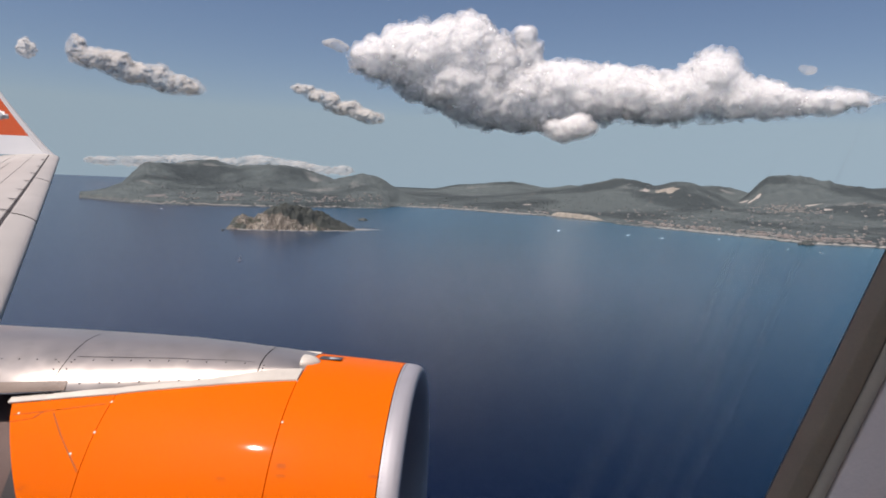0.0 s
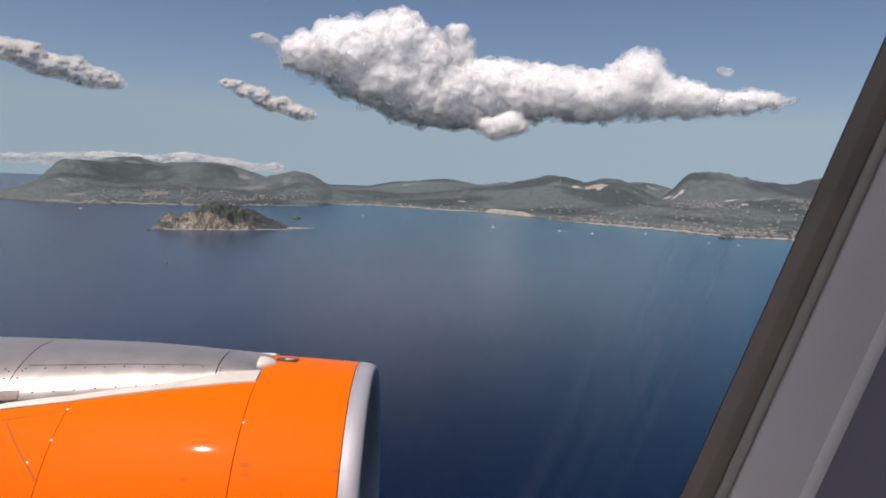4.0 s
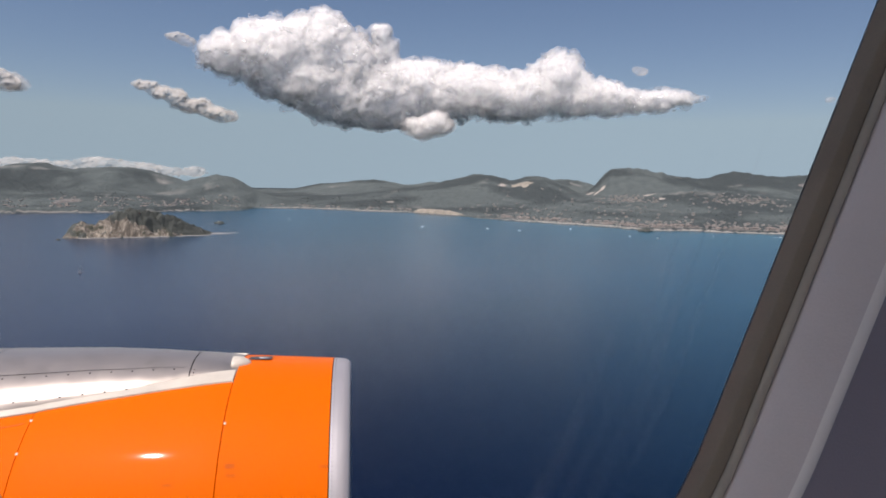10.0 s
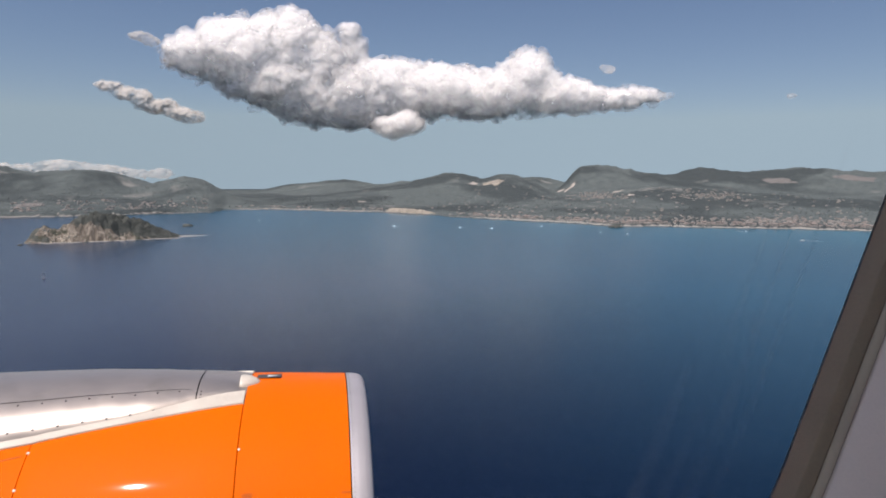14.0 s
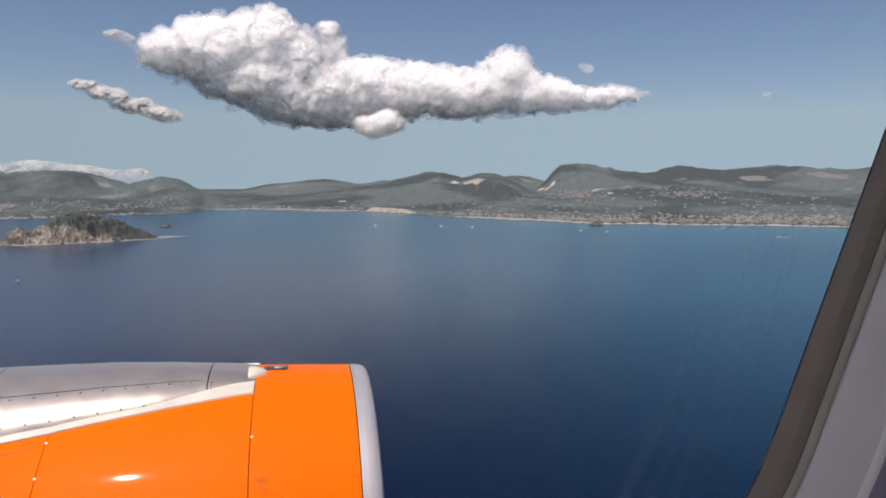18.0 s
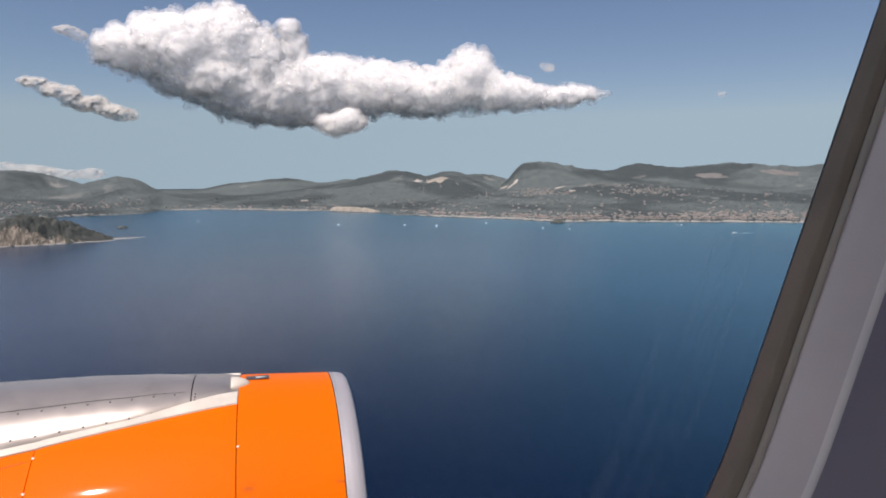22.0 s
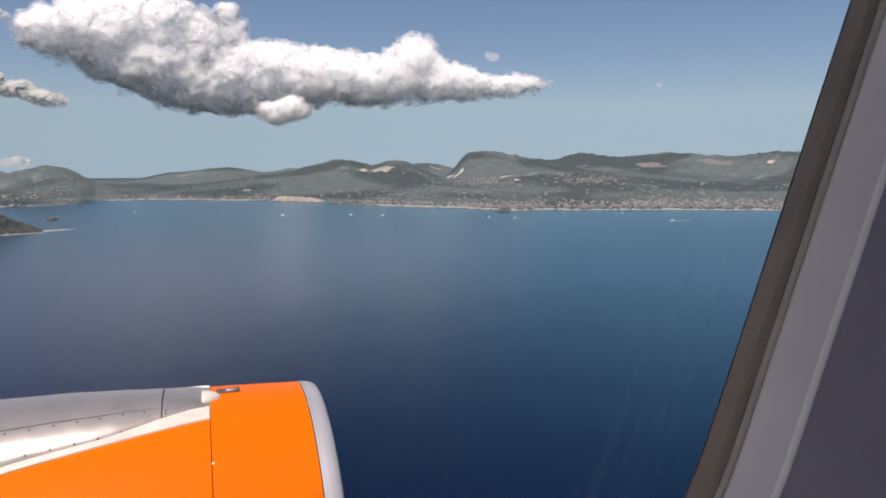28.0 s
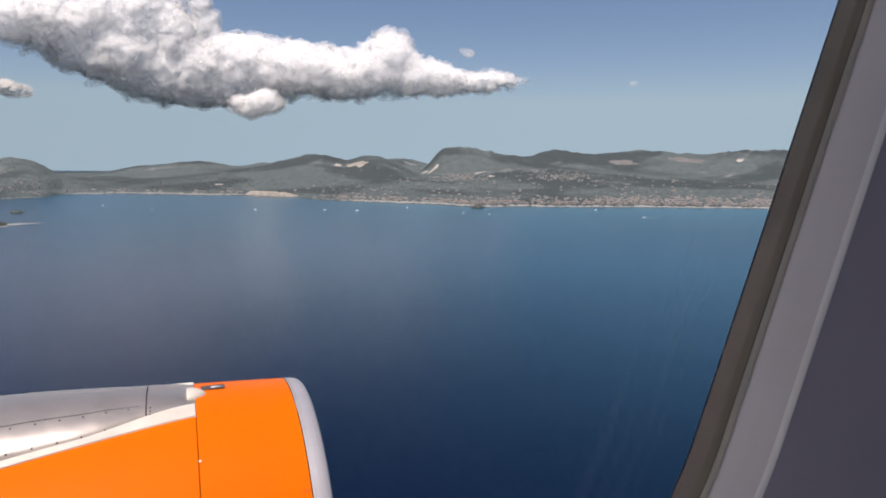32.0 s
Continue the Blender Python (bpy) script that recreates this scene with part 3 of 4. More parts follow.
def cloud(name, blobs, away, label, cell, body=True, lumps=1.0, ragged=1.0, veils=((0.045, 0), (0.10, 1), (0.17, 2))):
    """A cumulus: soft ellipsoids given by bearing, elevation and half sizes in degrees, roughened into puffs, with ragged thin veils round a dense core."""
    deg = away * math.pi / 180
    b = np.array([(az * deg, -(near[0] if near else 0), el * deg, w * deg, min(w, 1.5 * h) * 0.85 * deg, h * deg) for az, el, w, h, *near in blobs])
    size = b[:, 5].max()
    pad = 0.75 * size
    low, high = (b[:, :3] - b[:, 3:]).min(0) - pad, (b[:, :3] + b[:, 3:]).max(0) + pad
    axes = [np.arange(lo, hi, cell) for lo, hi in zip(low, high)]
    shape = [len(a) for a in axes]
    base = np.full(shape, -3.0)
    for x, y, z, w, d, h in b:
        span = [slice(*np.searchsorted(a, (c - 1.9 * s, c + 1.9 * s))) for a, c, s in zip(axes, (x, y, z), (w, d, h))]
        gx, gy, gz = np.meshgrid(*[a[s] for a, s in zip(axes, span)], indexing="ij", sparse=True)
        rho = np.sqrt(((gx - x) / w) ** 2 + ((gy - y) / d) ** 2 + ((gz - z) / h) ** 2)
        part_of = (1 - rho) * (h / size) ** 0.6
        old = base[tuple(span)]
        base[tuple(span)] = np.maximum(old, part_of) + 0.10 * np.clip(1 - np.abs(old - part_of) / 0.25, 0, 1) ** 2
    near_by = (base > -0.5) & (base < 0.42)
    at = np.argwhere(near_by)
    p = low + at * cell
    warp = np.stack([value_noise(p / (0.5 * size) + s) for s in (3.1, 17.7, 41.3)], 1) - 0.5
    q = p + warp * 0.38 * size
    relief = 0.34 * (puffs(q / (0.66 * size)) - 0.45) + 0.12 * (puffs(q / (0.27 * size) + 9.3) - 0.45)
    relief += 0.035 * (puffs(q / (0.12 * size) + 5.1) - 0.45)
    wisps = np.zeros(len(p))
    amp, f = 0.5, 1 / (0.42 * size)
    for octave in range(4):
        wisps += amp * (value_noise(p * f * (1, 1, 1.25) + octave * 7.7) - 0.5)
        amp, f = amp * 0.45, f * 2.07
    dense = np.full(shape, -3.0)
    dense[base >= 0.42] = 0.6
    dense[near_by] = base[near_by] + lumps * relief + 0.06 * ragged * wisps
    airy = dense.copy()
    airy[near_by] += 0.34 * ragged * wisps
    airy = np.minimum(airy, dense + 0.12)
    middle = (b[0, 0] / deg, b[0, 2] / deg)
    thing = empty(name, label, "cloud", at=polar(middle[0], away, EYE + away * math.tan(radians(middle[1]))))
    layers = ([("cloud_body", dense, 0.0, CLOUD)] if body else []) + [("cloud_veil", airy, -level, (VEILS if body else SCRAPS)[k]) for level, k in veils]
    for nm, field, level, material in layers:
        points, faces = level_surface(field, level)
        points = low + points * cell
        az, r, el = np.radians(points[:, 0] / deg), away + points[:, 1], np.radians(points[:, 2] / deg)
        where = np.stack([r * np.sin(az), r * np.cos(az), EYE + r * np.tan(el)], 1) - np.array(thing.location)
        me = bpy.data.meshes.new(nm)
        me.vertices.add(len(where))
        me.vertices.foreach_set("co", where.ravel())
        me.loops.add(faces.size)
        me.loops.foreach_set("vertex_index", faces.ravel())
        me.polygons.add(len(faces))
        me.polygons.foreach_set("loop_start", np.arange(0, faces.size, 4))
        me.update(calc_edges=True)
        sheet(nm, me, material, thing, "" if nm == "cloud_body" else "thin ragged veil of cloud", smooth=True)
    return thing


cloud("cumulus_cloud", ((-20.2, 9.5, 2.1, 1.55), (-16.5, 10.2, 3.6, 2.2), (-12.9, 10.9, 2.9, 2.3), (-10.7, 9.5, 2.5, 2.1), (-7.7, 11.7, 0.85, 0.95), (-7.4, 10.3, 1.0, 1.3),
                        (-13.5, 8.1, 5.0, 2.2), (-9.5, 6.6, 5.0, 2.1), (-5.0, 7.8, 3.9, 1.9), (-5.5, 5.6, 4.2, 1.4), (-0.5, 7.4, 4.0, 1.9),
                        (-3.7, 4.25, 1.7, 0.8, 260), (-2.9, 4.75, 1.0, 0.9, 260), (3.6, 7.1, 4.0, 1.9), (7.6, 8.4, 2.1, 1.9), (7.2, 9.2, 1.2, 1.3), (9.6, 6.9, 3.6, 1.4), (13.4, 6.55, 3.0, 0.9), (16.2, 6.7, 2.4, 0.55)),
      4350, "large bright white cumulus cloud with a soft grey underside", 8.0)
cloud("small_cumulus_cloud", ((-43.4, 8.4, 0.7, 0.9), (-42.2, 7.7, 1.6, 0.75), (-40.6, 7.5, 1.1, 0.95), (-39.4, 6.9, 1.7, 0.8), (-37.9, 6.9, 1.0, 0.85), (-36.8, 6.35, 1.7, 0.75),
                               (-35.5, 6.2, 1.1, 0.55)), 4300, "small ragged white cumulus cloud", 5.0, False, 0.5, 1.4, ((-0.14, 1), (-0.05, 2), (0.02, 2), (0.09, 2)))
cloud("small_cumulus_cloud", ((-26.4, 6.75, 1.0, 0.36), (-25.0, 6.2, 1.1, 0.5), (-24.2, 5.9, 0.8, 0.72), (-23.0, 5.35, 1.4, 0.55), (-22.3, 5.4, 0.65, 0.66), (-21.3, 4.85, 1.1, 0.5),
                               (-20.5, 4.65, 0.9, 0.48)), 4300, "small ragged white cumulus cloud", 4.5, False, 0.5, 1.4, ((-0.14, 1), (-0.05, 2), (0.02, 2), (0.09, 2)))
cloud("low_cloud_bank", ((-41.0, 0.10, 1.9, 0.30), (-38.5, 0.15, 2.2, 0.42), (-35.4, 0.30, 2.6, 0.50), (-32.8, 0.20, 2.0, 0.42), (-30.0, 0.45, 2.0, 0.56),
                         (-27.6, 0.30, 1.9, 0.46), (-25.3, 0.05, 1.7, 0.36), (-23.0, 0.10, 0.8, 0.40)),
      4750, "thin white cloud bank lying behind the headland", 5.5, False, 1.0, 1.5, ((-0.04, 2), (0.06, 2)))
cloud("cloud_scrap", ((-24.1, 10.6, 0.8, 0.30), (-23.4, 10.3, 0.6, 0.35)), 4330, "tiny wisp of white cloud", 3.5, False, 1.3, 2.0, ((0.0, 2), (0.10, 2)))
cloud("cloud_scrap", ((14.2, 8.91, 0.5, 0.3), (13.8, 9.1, 0.3, 0.2)), 4300, "tiny wisp of white cloud", 3.0, False, 1.0, 1.6, ((-0.05, 2), (0.06, 2)))
cloud("cloud_scrap", ((28.0, 6.31, 0.35, 0.2),), 4300, "tiny wisp of white cloud", 2.5, False, 1.0, 1.6, ((-0.05, 2), (0.06, 2)))
cloud("cloud_scrap", ((-46.6, 7.93, 0.6, 0.65),), 4300, "tiny wisp of white cloud", 3.0, False, 1.0, 1.6, ((-0.08, 1), (0.06, 2)))

# ---- aircraft: axes of the nacelle ----
AXIS = Vector((0.98481, 0.17365, 0))          # forward
OUT = Vector((-0.17365, 0.98481, 0))          # outboard, away from the cabin
UP = Vector((0, 0, 1))
HUB = Vector((-1.0, 4.25, EYE - 2.435))
RN = 1.1


def nac(s, th, r):
    """A point by the distance along the nacelle, the angle from its top towards the cabin, and the radius."""
    t = radians(th)
    return HUB + AXIS * s - OUT * (r * math.sin(t)) + UP * (r * math.cos(t))


def girth(s):
    """Outer radius of the nacelle."""
    if s > 0.262:
        k = min(1, (s - 0.262) / 0.19)
        return RN - 0.012 - 0.135 * (1 - math.sqrt(max(0, 1 - k * k)))
    if s > -1.4:
        return RN - 0.012 * smooth_step((s + 0.6) / 0.86) + 0.022 * (1 - ((s + 0.569) / 0.831) ** 2)
    return RN - 0.05 * smooth_step((-s - 1.2) / 1.2)


def smooth_step(v):
    v = min(1, max(0, v))
    return v * v * (3 - 2 * v)


def cowl_edge(s):
    """Angle from the top at which the orange cowls begin beside the pylon."""
    return float(np.interp(s, (-2.05, -1.4, -0.89, -0.35), (32, 27, 22, 16.3)))


def strip_edge(s):
    """Angle from the top at which the pylon meets the seal strip, which widens towards the front."""
    return cowl_edge(s) - 2.6 - 4.2 * smooth_step((s + 1.0) / 0.62)


def skin(name, s0, s1, th0, th1, material, parent, label="", rows=40, cols=60, raise_by=0.0, rim=0.02):
    """A curved cowl panel with a turned-in rim; s0, s1 and th0, th1 may be functions of the other direction."""
    pts = []
    us = [0, 0, 0.004] + [i / rows for i in range(1, rows)] + [0.996, 1, 1]
    vs = [0, 0, 0.002] + [j / cols for j in range(1, cols)] + [0.998, 1, 1]
    for i, u in enumerate(us):
        line = []
        for j, v in enumerate(vs):
            mid = (s0(0.5) if callable(s0) else s0) * (1 - u) + (s1(0.5) if callable(s1) else s1) * u
            a0, a1 = th0(mid) if callable(th0) else th0, th1(mid) if callable(th1) else th1
            th = a0 + (a1 - a0) * v
            b0, b1 = s0(th) if callable(s0) else s0, s1(th) if callable(s1) else s1
            s = b0 + (b1 - b0) * u
            edge = i in (0, len(us) - 1) or j in (0, len(vs) - 1)
            line.append(nac(s, th, girth(s) + raise_by - (rim if edge else 0)))
        pts.append(line)
    return grid_part(name, pts, material, parent, label)


def aft_edge(th):
    return float(np.interp(abs(th), (30, 37, 63, 110, 180), (-2.05, -1.99, -1.71, -1.66, -1.66)))


def jet_engine():
    thing = empty("jet_engine", "glossy orange jet engine nacelle with bare metal inlet lip", "jet engine", at=HUB)
    inv = Matrix.Translation(-HUB)
    made = []
    made.append(skin("inlet_cowl", -0.340, 0.262, -180, 180, ORANGE, thing, "glossy orange inlet cowl", 24, 120))
    for side in (1, -1):
        made.append(skin("fan_cowl", -1.410, -0.3445, (lambda s: cowl_edge(s)) if side > 0 else (lambda s: -cowl_edge(s)), 179.6 * side, ORANGE, thing, "glossy orange fan cowl door", 40, 90))
        made.append(skin("reverser_cowl", aft_edge, -1.4145, (lambda s: cowl_edge(s)) if side > 0 else (lambda s: -cowl_edge(s)), 179.6 * side, ORANGE, thing, "orange thrust reverser cowl", 24, 90))
        made.append(skin("seal_strip", -2.06, -0.343, (lambda s: strip_edge(s) if side > 0 else 3.0 - cowl_edge(s)), (lambda s: side * (cowl_edge(s) - 0.15)), CREAM, thing, "cream seal strip along the pylon", 60, 4, 0.012))
    # lip: outer curl and inner throat
    prof = [(0.268, RN - 0.0125), (0.30, RN - 0.014), (0.340, RN - 0.019), (0.366, RN - 0.029), (0.380, RN - 0.043), (0.387, RN - 0.062), (0.385, RN - 0.085),
            (0.372, RN - 0.115), (0.34, RN - 0.15), (0.25, RN - 0.19), (0.1, RN - 0.215), (-0.5, RN - 0.225)]
    made.append(grid_part("inlet_lip", [[nac(s, j * 3, r) for j in range(120)] for s, r in prof], LIP_METAL, thing, "bare aluminium inlet lip", wrap=True))
    made.append(grid_part("inner_barrel", [[nac(s, j * 6, r) for j in range(60)] for s, r in ((0.255, RN - 0.035), (-0.3, RN - 0.03), (-1.0, RN - 0.028), (-1.45, RN - 0.03), (-1.62, RN - 0.08), (-1.9, RN - 0.14))], DARK_GAP, thing, wrap=True))
    made.append(grid_part("core_cowl", [[nac(s, j * 6, r) for j in range(60)] for s, r in ((-1.0, 0.9), (-1.7, 0.93), (-2.4, 0.85), (-3.2, 0.66), (-3.7, 0.5), (-3.75, 0.3))], CORE, thing, "brown heat-stained core cowl", wrap=True))
    made.append(grid_part("spinner", [[nac(s, j * 12, r) for j in range(30)] for s, r in ((-0.05, 0.005), (-0.15, 0.1), (-0.35, 0.2), (-0.5, 0.27), (-0.52, 0.83))], CORE, thing, wrap=True))
    # pylon: a rounded spine that grows out of the top of the cowls
    def spine(s, f, lift=0.0):
        th = strip_edge(max(s, -2.05))
        front = smooth_step((-0.33 - s) / 0.5)
        foot_y, foot_z = RN * math.sin(radians(th)), RN * math.cos(radians(th)) - 0.004
        far_y = RN * math.sin(radians(cowl_edge(max(s, -2.05)) - 3.0))
        if s < -2.05:
            foot_z -= 0.10 * min(1, (-2.05 - s))
        head = float(np.interp(s, (-4.6, -2.6, -1.8, -1.2, -0.85, -0.6, -0.45, -0.36), (1.24, 1.205, 1.205, 1.205, 1.188, 1.160, 1.138, 1.116)))
        a = math.pi * f
        c, z = math.cos(a), math.sin(a)
        wide = (foot_y if c > 0 else -far_y) * abs(c) ** (0.9 - 0.15 * front) * (1 - 0.42 * front * max(0, z))
        return HUB + AXIS * s - OUT * wide + UP * (foot_z + (head - foot_z) * max(0, z) ** (0.85 - 0.12 * front) + lift)
    stations = [-0.342 - 0.0213 * i for i in range(14)]
    made.append(grid_part("pylon_nose", [[spine(s, j / 40) for j in range(41)] for s in stations], PYLON_GREY, thing, "grey pylon nose fairing"))
    made.append(grid_part("pylon_fairing", [[spine(-0.626 - 0.04 * i, j / 40) for j in range(41)] for i in range(31)], PYLON_GREY, thing, "silvery grey pylon fairing"))
    made.append(grid_part("pylon_fairing", [[spine(-1.832 - 0.07 * i, j / 40) for j in range(41)] for i in range(40)], PYLON_GREY, thing, "silvery grey pylon fairing"))
    made.append(grid_part("pylon_gap", [[spine(s, j / 40, -0.012) for j in range(41)] for s in (-0.60, -0.64)], DARK_GAP, thing))
    made.append(grid_part("pylon_gap", [[spine(s, j / 40, -0.012) for j in range(41)] for s in (-1.80, -1.86)], DARK_GAP, thing))
    # flat patch on the skin: the dark of an opening put into its colour
    made.append(grid_part("opening_patch", [[spine(s, f) - OUT * 0.004 for f in (0.003, 0.012, 0.03, 0.05)] for s in [-1.74 - 0.06 * i for i in range(22)]], DARK_OPENING, thing, "dark brown patch low on the pylon, drawn for a shaded opening"))
    for f in (0.215,):
        made.append(grid_part("pylon_panel_line", [[spine(-0.66 - 0.04 * i, f + d) - OUT * 0.002 + UP * 0.002 for d in (0, 0.0035)] for i in range(29)], DARK_GAP, thing))
    for f in (0.60, 0.66):
        made.append(grid_part("vent_slit", [[spine(-1.40 - 0.04 * i, f + d) + UP * 0.003 for d in (0, 0.003, 0.006)] for i in range(11)], WHITE_PAINT, thing, "white slit on the pylon top"))
    # cream nose cap ahead of the pylon
    cap = bmesh.new()
    bmesh.ops.create_icosphere(cap, subdivisions=4, radius=1)
    for v in cap.verts:
        k = 0.5 + 0.5 * v.co.x
        v.co = Vector((max(v.co.x, -0.35) * 0.088, v.co.y * 0.105 * (1 - 0.40 * k), v.co.z * 0.060 * (1 - 0.35 * k)))
    cap.transform(Matrix.Translation(nac(-0.36, 1.5, RN + 0.008)) @ AXIS.to_track_quat("X", "Z").to_matrix().to_4x4())
    made.append(part("nose_cap", cap, CREAM, thing, "cream rounded pylon nose cap", True))
    # flush vent ahead of it: dark recess with a white wedge
    for th0, th1, s0, s1, mat, up, nm in ((-6.5, -1.5, -0.30, -0.15, RIVET, 0.003, "vent_plate"), (-5.2, -2.6, -0.235, -0.165, WHITE_PAINT, 0.006, "vent_wedge")):
        pts = [[nac(s0 + (s1 - s0) * i / 8, th0 + (th1 - th0) * (j / 6 if nm == "vent_plate" else 0.5 + (j / 6 - 0.5) * (1 - i / 8)), girth(s0) + up) for j in range(7)] for i in range(9)]
        made.append(grid_part(nm, pts, mat, made[-1] if nm == "vent_wedge" else thing))
    # seams of the reverser: a slanting panel line and the latch beam line
    def line(points, width, mat, nm):
        pts = []
        for (s0, t0), (s1, t1) in zip(points, points[1:]):
            for i in range(13):
                pts.append((s0 + (s1 - s0) * i / 12, t0 + (t1 - t0) * i / 12))
        rows = [[nac(s - width, t, girth(s) + 0.001) for s, t in pts], [nac(s, t, girth(s) + 0.0035) for s, t in pts], [nac(s + width, t, girth(s) + 0.001) for s, t in pts]]
        made.append(grid_part(nm, rows, mat, thing))
    line(((-1.73, 35), (-1.60, 43), (-1.42, 53)), 0.004, SEAM, "panel_line")
    line(((-1.98, 36.2), (-1.72, 33.8), (-1.44, 31.0)), 0.010, SEAM, "panel_line")
    line(((-1.99, 39), (-1.84, 37.2), (-1.80, 34.6)), 0.004, SEAM, "panel_line")
    # fasteners on the pylon and cowl dots
    def stud(p, normal, r, mat, nm="fastener"):
        bm = bmesh.new()
        bmesh.ops.create_uvsphere(bm, u_segments=8, v_segments=5, radius=r)
        bmesh.ops.scale(bm, vec=(1, 1, 0.35), verts=bm.verts)
        bm.transform(Matrix.Translation(p) @ normal.to_track_quat("Z", "Y").to_matrix().to_4x4())
        made.append(part(nm, bm, mat, thing))
    for k in range(15):
        s = -0.72 - 0.118 * k
        for f in (0.03, 0.19):
            p, q, w = spine(s, f), spine(s + 0.01, f), spine(s, f + 0.01)
            n = (q - p).cross(w - p)
            n = -n if n.dot(OUT) > 0 else n
            stud(p, n.normalized(), 0.007, RIVET)
    for s in (-0.60, -1.79, -1.87):
        for f in (0.03, 0.07, 0.12, 0.17):
            stud(spine(s, f), -OUT, 0.007, RIVET)
    for s, th in ((-0.335, 34), (-1.41, 30), (-1.413, 41), (-1.95, 35.5), (-1.50, 48)):
        stud(nac(s, th, girth(s)), nac(s, th, 1) - nac(s, th, 0), 0.009, CREAM)
    for s, th in ((-0.30, 47), (-0.30, 47.6), (-0.29, 50), (0.21, 48), (-1.72, 58), (-1.74, 58.8), (-0.62, 52)):
        rows = [[nac(s + 0.05 * i / 4, th + d, girth(s) + 0.002) for i in range(5)] for d in (0, 0.16)]
        made.append(grid_part("stencil_mark", rows, SEAM, thing))
    for ob in made:
        ob.data.transform(inv)
    dot = bmesh.new()
    bmesh.ops.create_icosphere(dot, subdivisions=1, radius=0.0032)
    first = part("lip_rivet", dot, RIVET, thing)
    lip = next(ob for ob in made if ob.name.startswith("inlet_lip"))
    for k in range(70):
        ob = first if k == 0 else new("lip_rivet", first.data)
        ob.parent = lip
        ob.location = nac(0.283, -12 + 1.4 * k, girth(0.283)) - HUB
    return thing


jet_engine()


# ---- wing ----
def wing():
    root, tip = Vector((-3.55, 3.40, EYE - 2.10)), Vector((-12.35, 13.3, EYE + 0.0))
    thing = empty("aircraft_wing", "pale grey swept wing with orange and white upturned tip", "wing", at=root)
    span = tip - root

    def at(u, c, over):
        """u along the span, c along the chord, over: 1 top, -1 below."""
        lead = root + span * u + UP * (0.25 * u * u - 0.25 * u)
        chord = 4.4 - 2.9 * u
        t = 0.13 * chord * (1.48 * math.sqrt(c) - 0.63 * c - 1.76 * c * c + 1.42 * c ** 3 - 0.51 * c ** 4) * 0.9
        return lead - AXIS * (chord * c) + UP * (t * over * (1 if over > 0 else 0.6))

    def shell(nm, c0, c1, mat, label, u0=0.0, u1=1.0, lift=0.0):
        rows = []
        for i in range(41):
            u = u0 + (u1 - u0) * i / 40
            ring = [at(u, c0 + (c1 - c0) * (j / 16) ** 1.6, 1) + UP * lift for j in range(17)]
            ring += [at(u, c0 + (c1 - c0) * (j / 16) ** 1.6, -1) - UP * lift for j in range(16, -1, -1)]
            rows.append(ring)
        ob = grid_part(nm, rows, mat, thing, label, wrap=True)
        ob.data.transform(Matrix.Translation(-root))
        return ob

    shell("slat", 0.0, 0.15, WING_GREY, "pale grey leading edge slat", 0.14, 0.52, 0.012)
    shell("slat", 0.0, 0.15, WING_GREY, "pale grey leading edge slat", 0.524, 0.76, 0.012)
    shell("slat", 0.0, 0.15, WING_GREY, "pale grey leading edge slat", 0.764, 0.995, 0.012)
    shell("slat_gap", 0.10, 0.21, DARK_GAP, "", 0.14, 1.0, -0.012)
    box_skin = shell("wing_box", 0.178, 0.72, WING_GREY, "grey wing top skin", 0.14)
    shell("aileron", 0.735, 1.0, WING_GREY, "grey trailing edge flap")
    shell("spoiler_line", 0.60, 0.606, DARK_GAP, "", 0.05, 0.9, 0.006)
    shell("skin_joint", 0.40, 0.404, DARK_GAP, "", 0.0, 0.98, 0.004)
    for k in range(9):
        u = 0.40 + 0.066 * k
        rows = [[at(u + d, c, 1) + UP * 0.016 for c in (0.146, 0.16, 0.178, 0.20, 0.225)] for d in (0, 0.0035)]
        ob = grid_part("slat_bracket", rows, DARK_GAP, box_skin, "dark slat track bracket")
        ob.data.transform(Matrix.Translation(-root))
    # upturned tip
    lead0, h, back = at(1.0, 0.02, 1), 2.3, 2.35
    outd = (OUT * 0.25 + UP).normalized()
    rows_a, rows_b, rows_c = [], [], []
    for i in range(25):
        k = i / 24
        base = lead0 + outd * (h * k) - AXIS * (back * k ** 0.9 + 0.05)
        chord = 1.45 - 0.85 * k
        thick = 0.055 * (1 - 0.5 * k)
        def ring(c0, c1, t):
            front = base - AXIS * (chord * c0)
            end = base - AXIS * (chord * c1)
            return [front + OUT * t * 0.2, front - OUT * t, end - OUT * t * 0.8, end + OUT * t]
        rows_a.append(ring(0.0, 0.13, thick))
        (rows_b if k <= 0.24 else rows_c).append(ring(0.135, 1.0, thick))
        if 0.2 < k < 0.26:
            rows_c.append(ring(0.135, 1.0, thick))
    for nm, rows, mat, lab in (("winglet_edge", rows_a, POLISHED, "polished bare winglet leading edge"), ("winglet_base", rows_b, WHITE_PAINT, "white winglet base"), ("winglet_panel", rows_c, WINGLET_ORANGE, "orange winglet panel")):
        ob = grid_part(nm, rows, mat, thing, lab, wrap=True, smooth=False)
        ob.data.transform(Matrix.Translation(-root))
    mark = bmesh.new()
    bmesh.ops.create_icosphere(mark, subdivisions=3, radius=1)
    for v in mark.verts:
        n = noise.noise(v.co * 2.5)
        v.co = Vector((v.co.x * 0.22 * (1 + 0.6 * n), v.co.y * 0.012, v.co.z * 0.13 * (1 + 0.9 * n)))
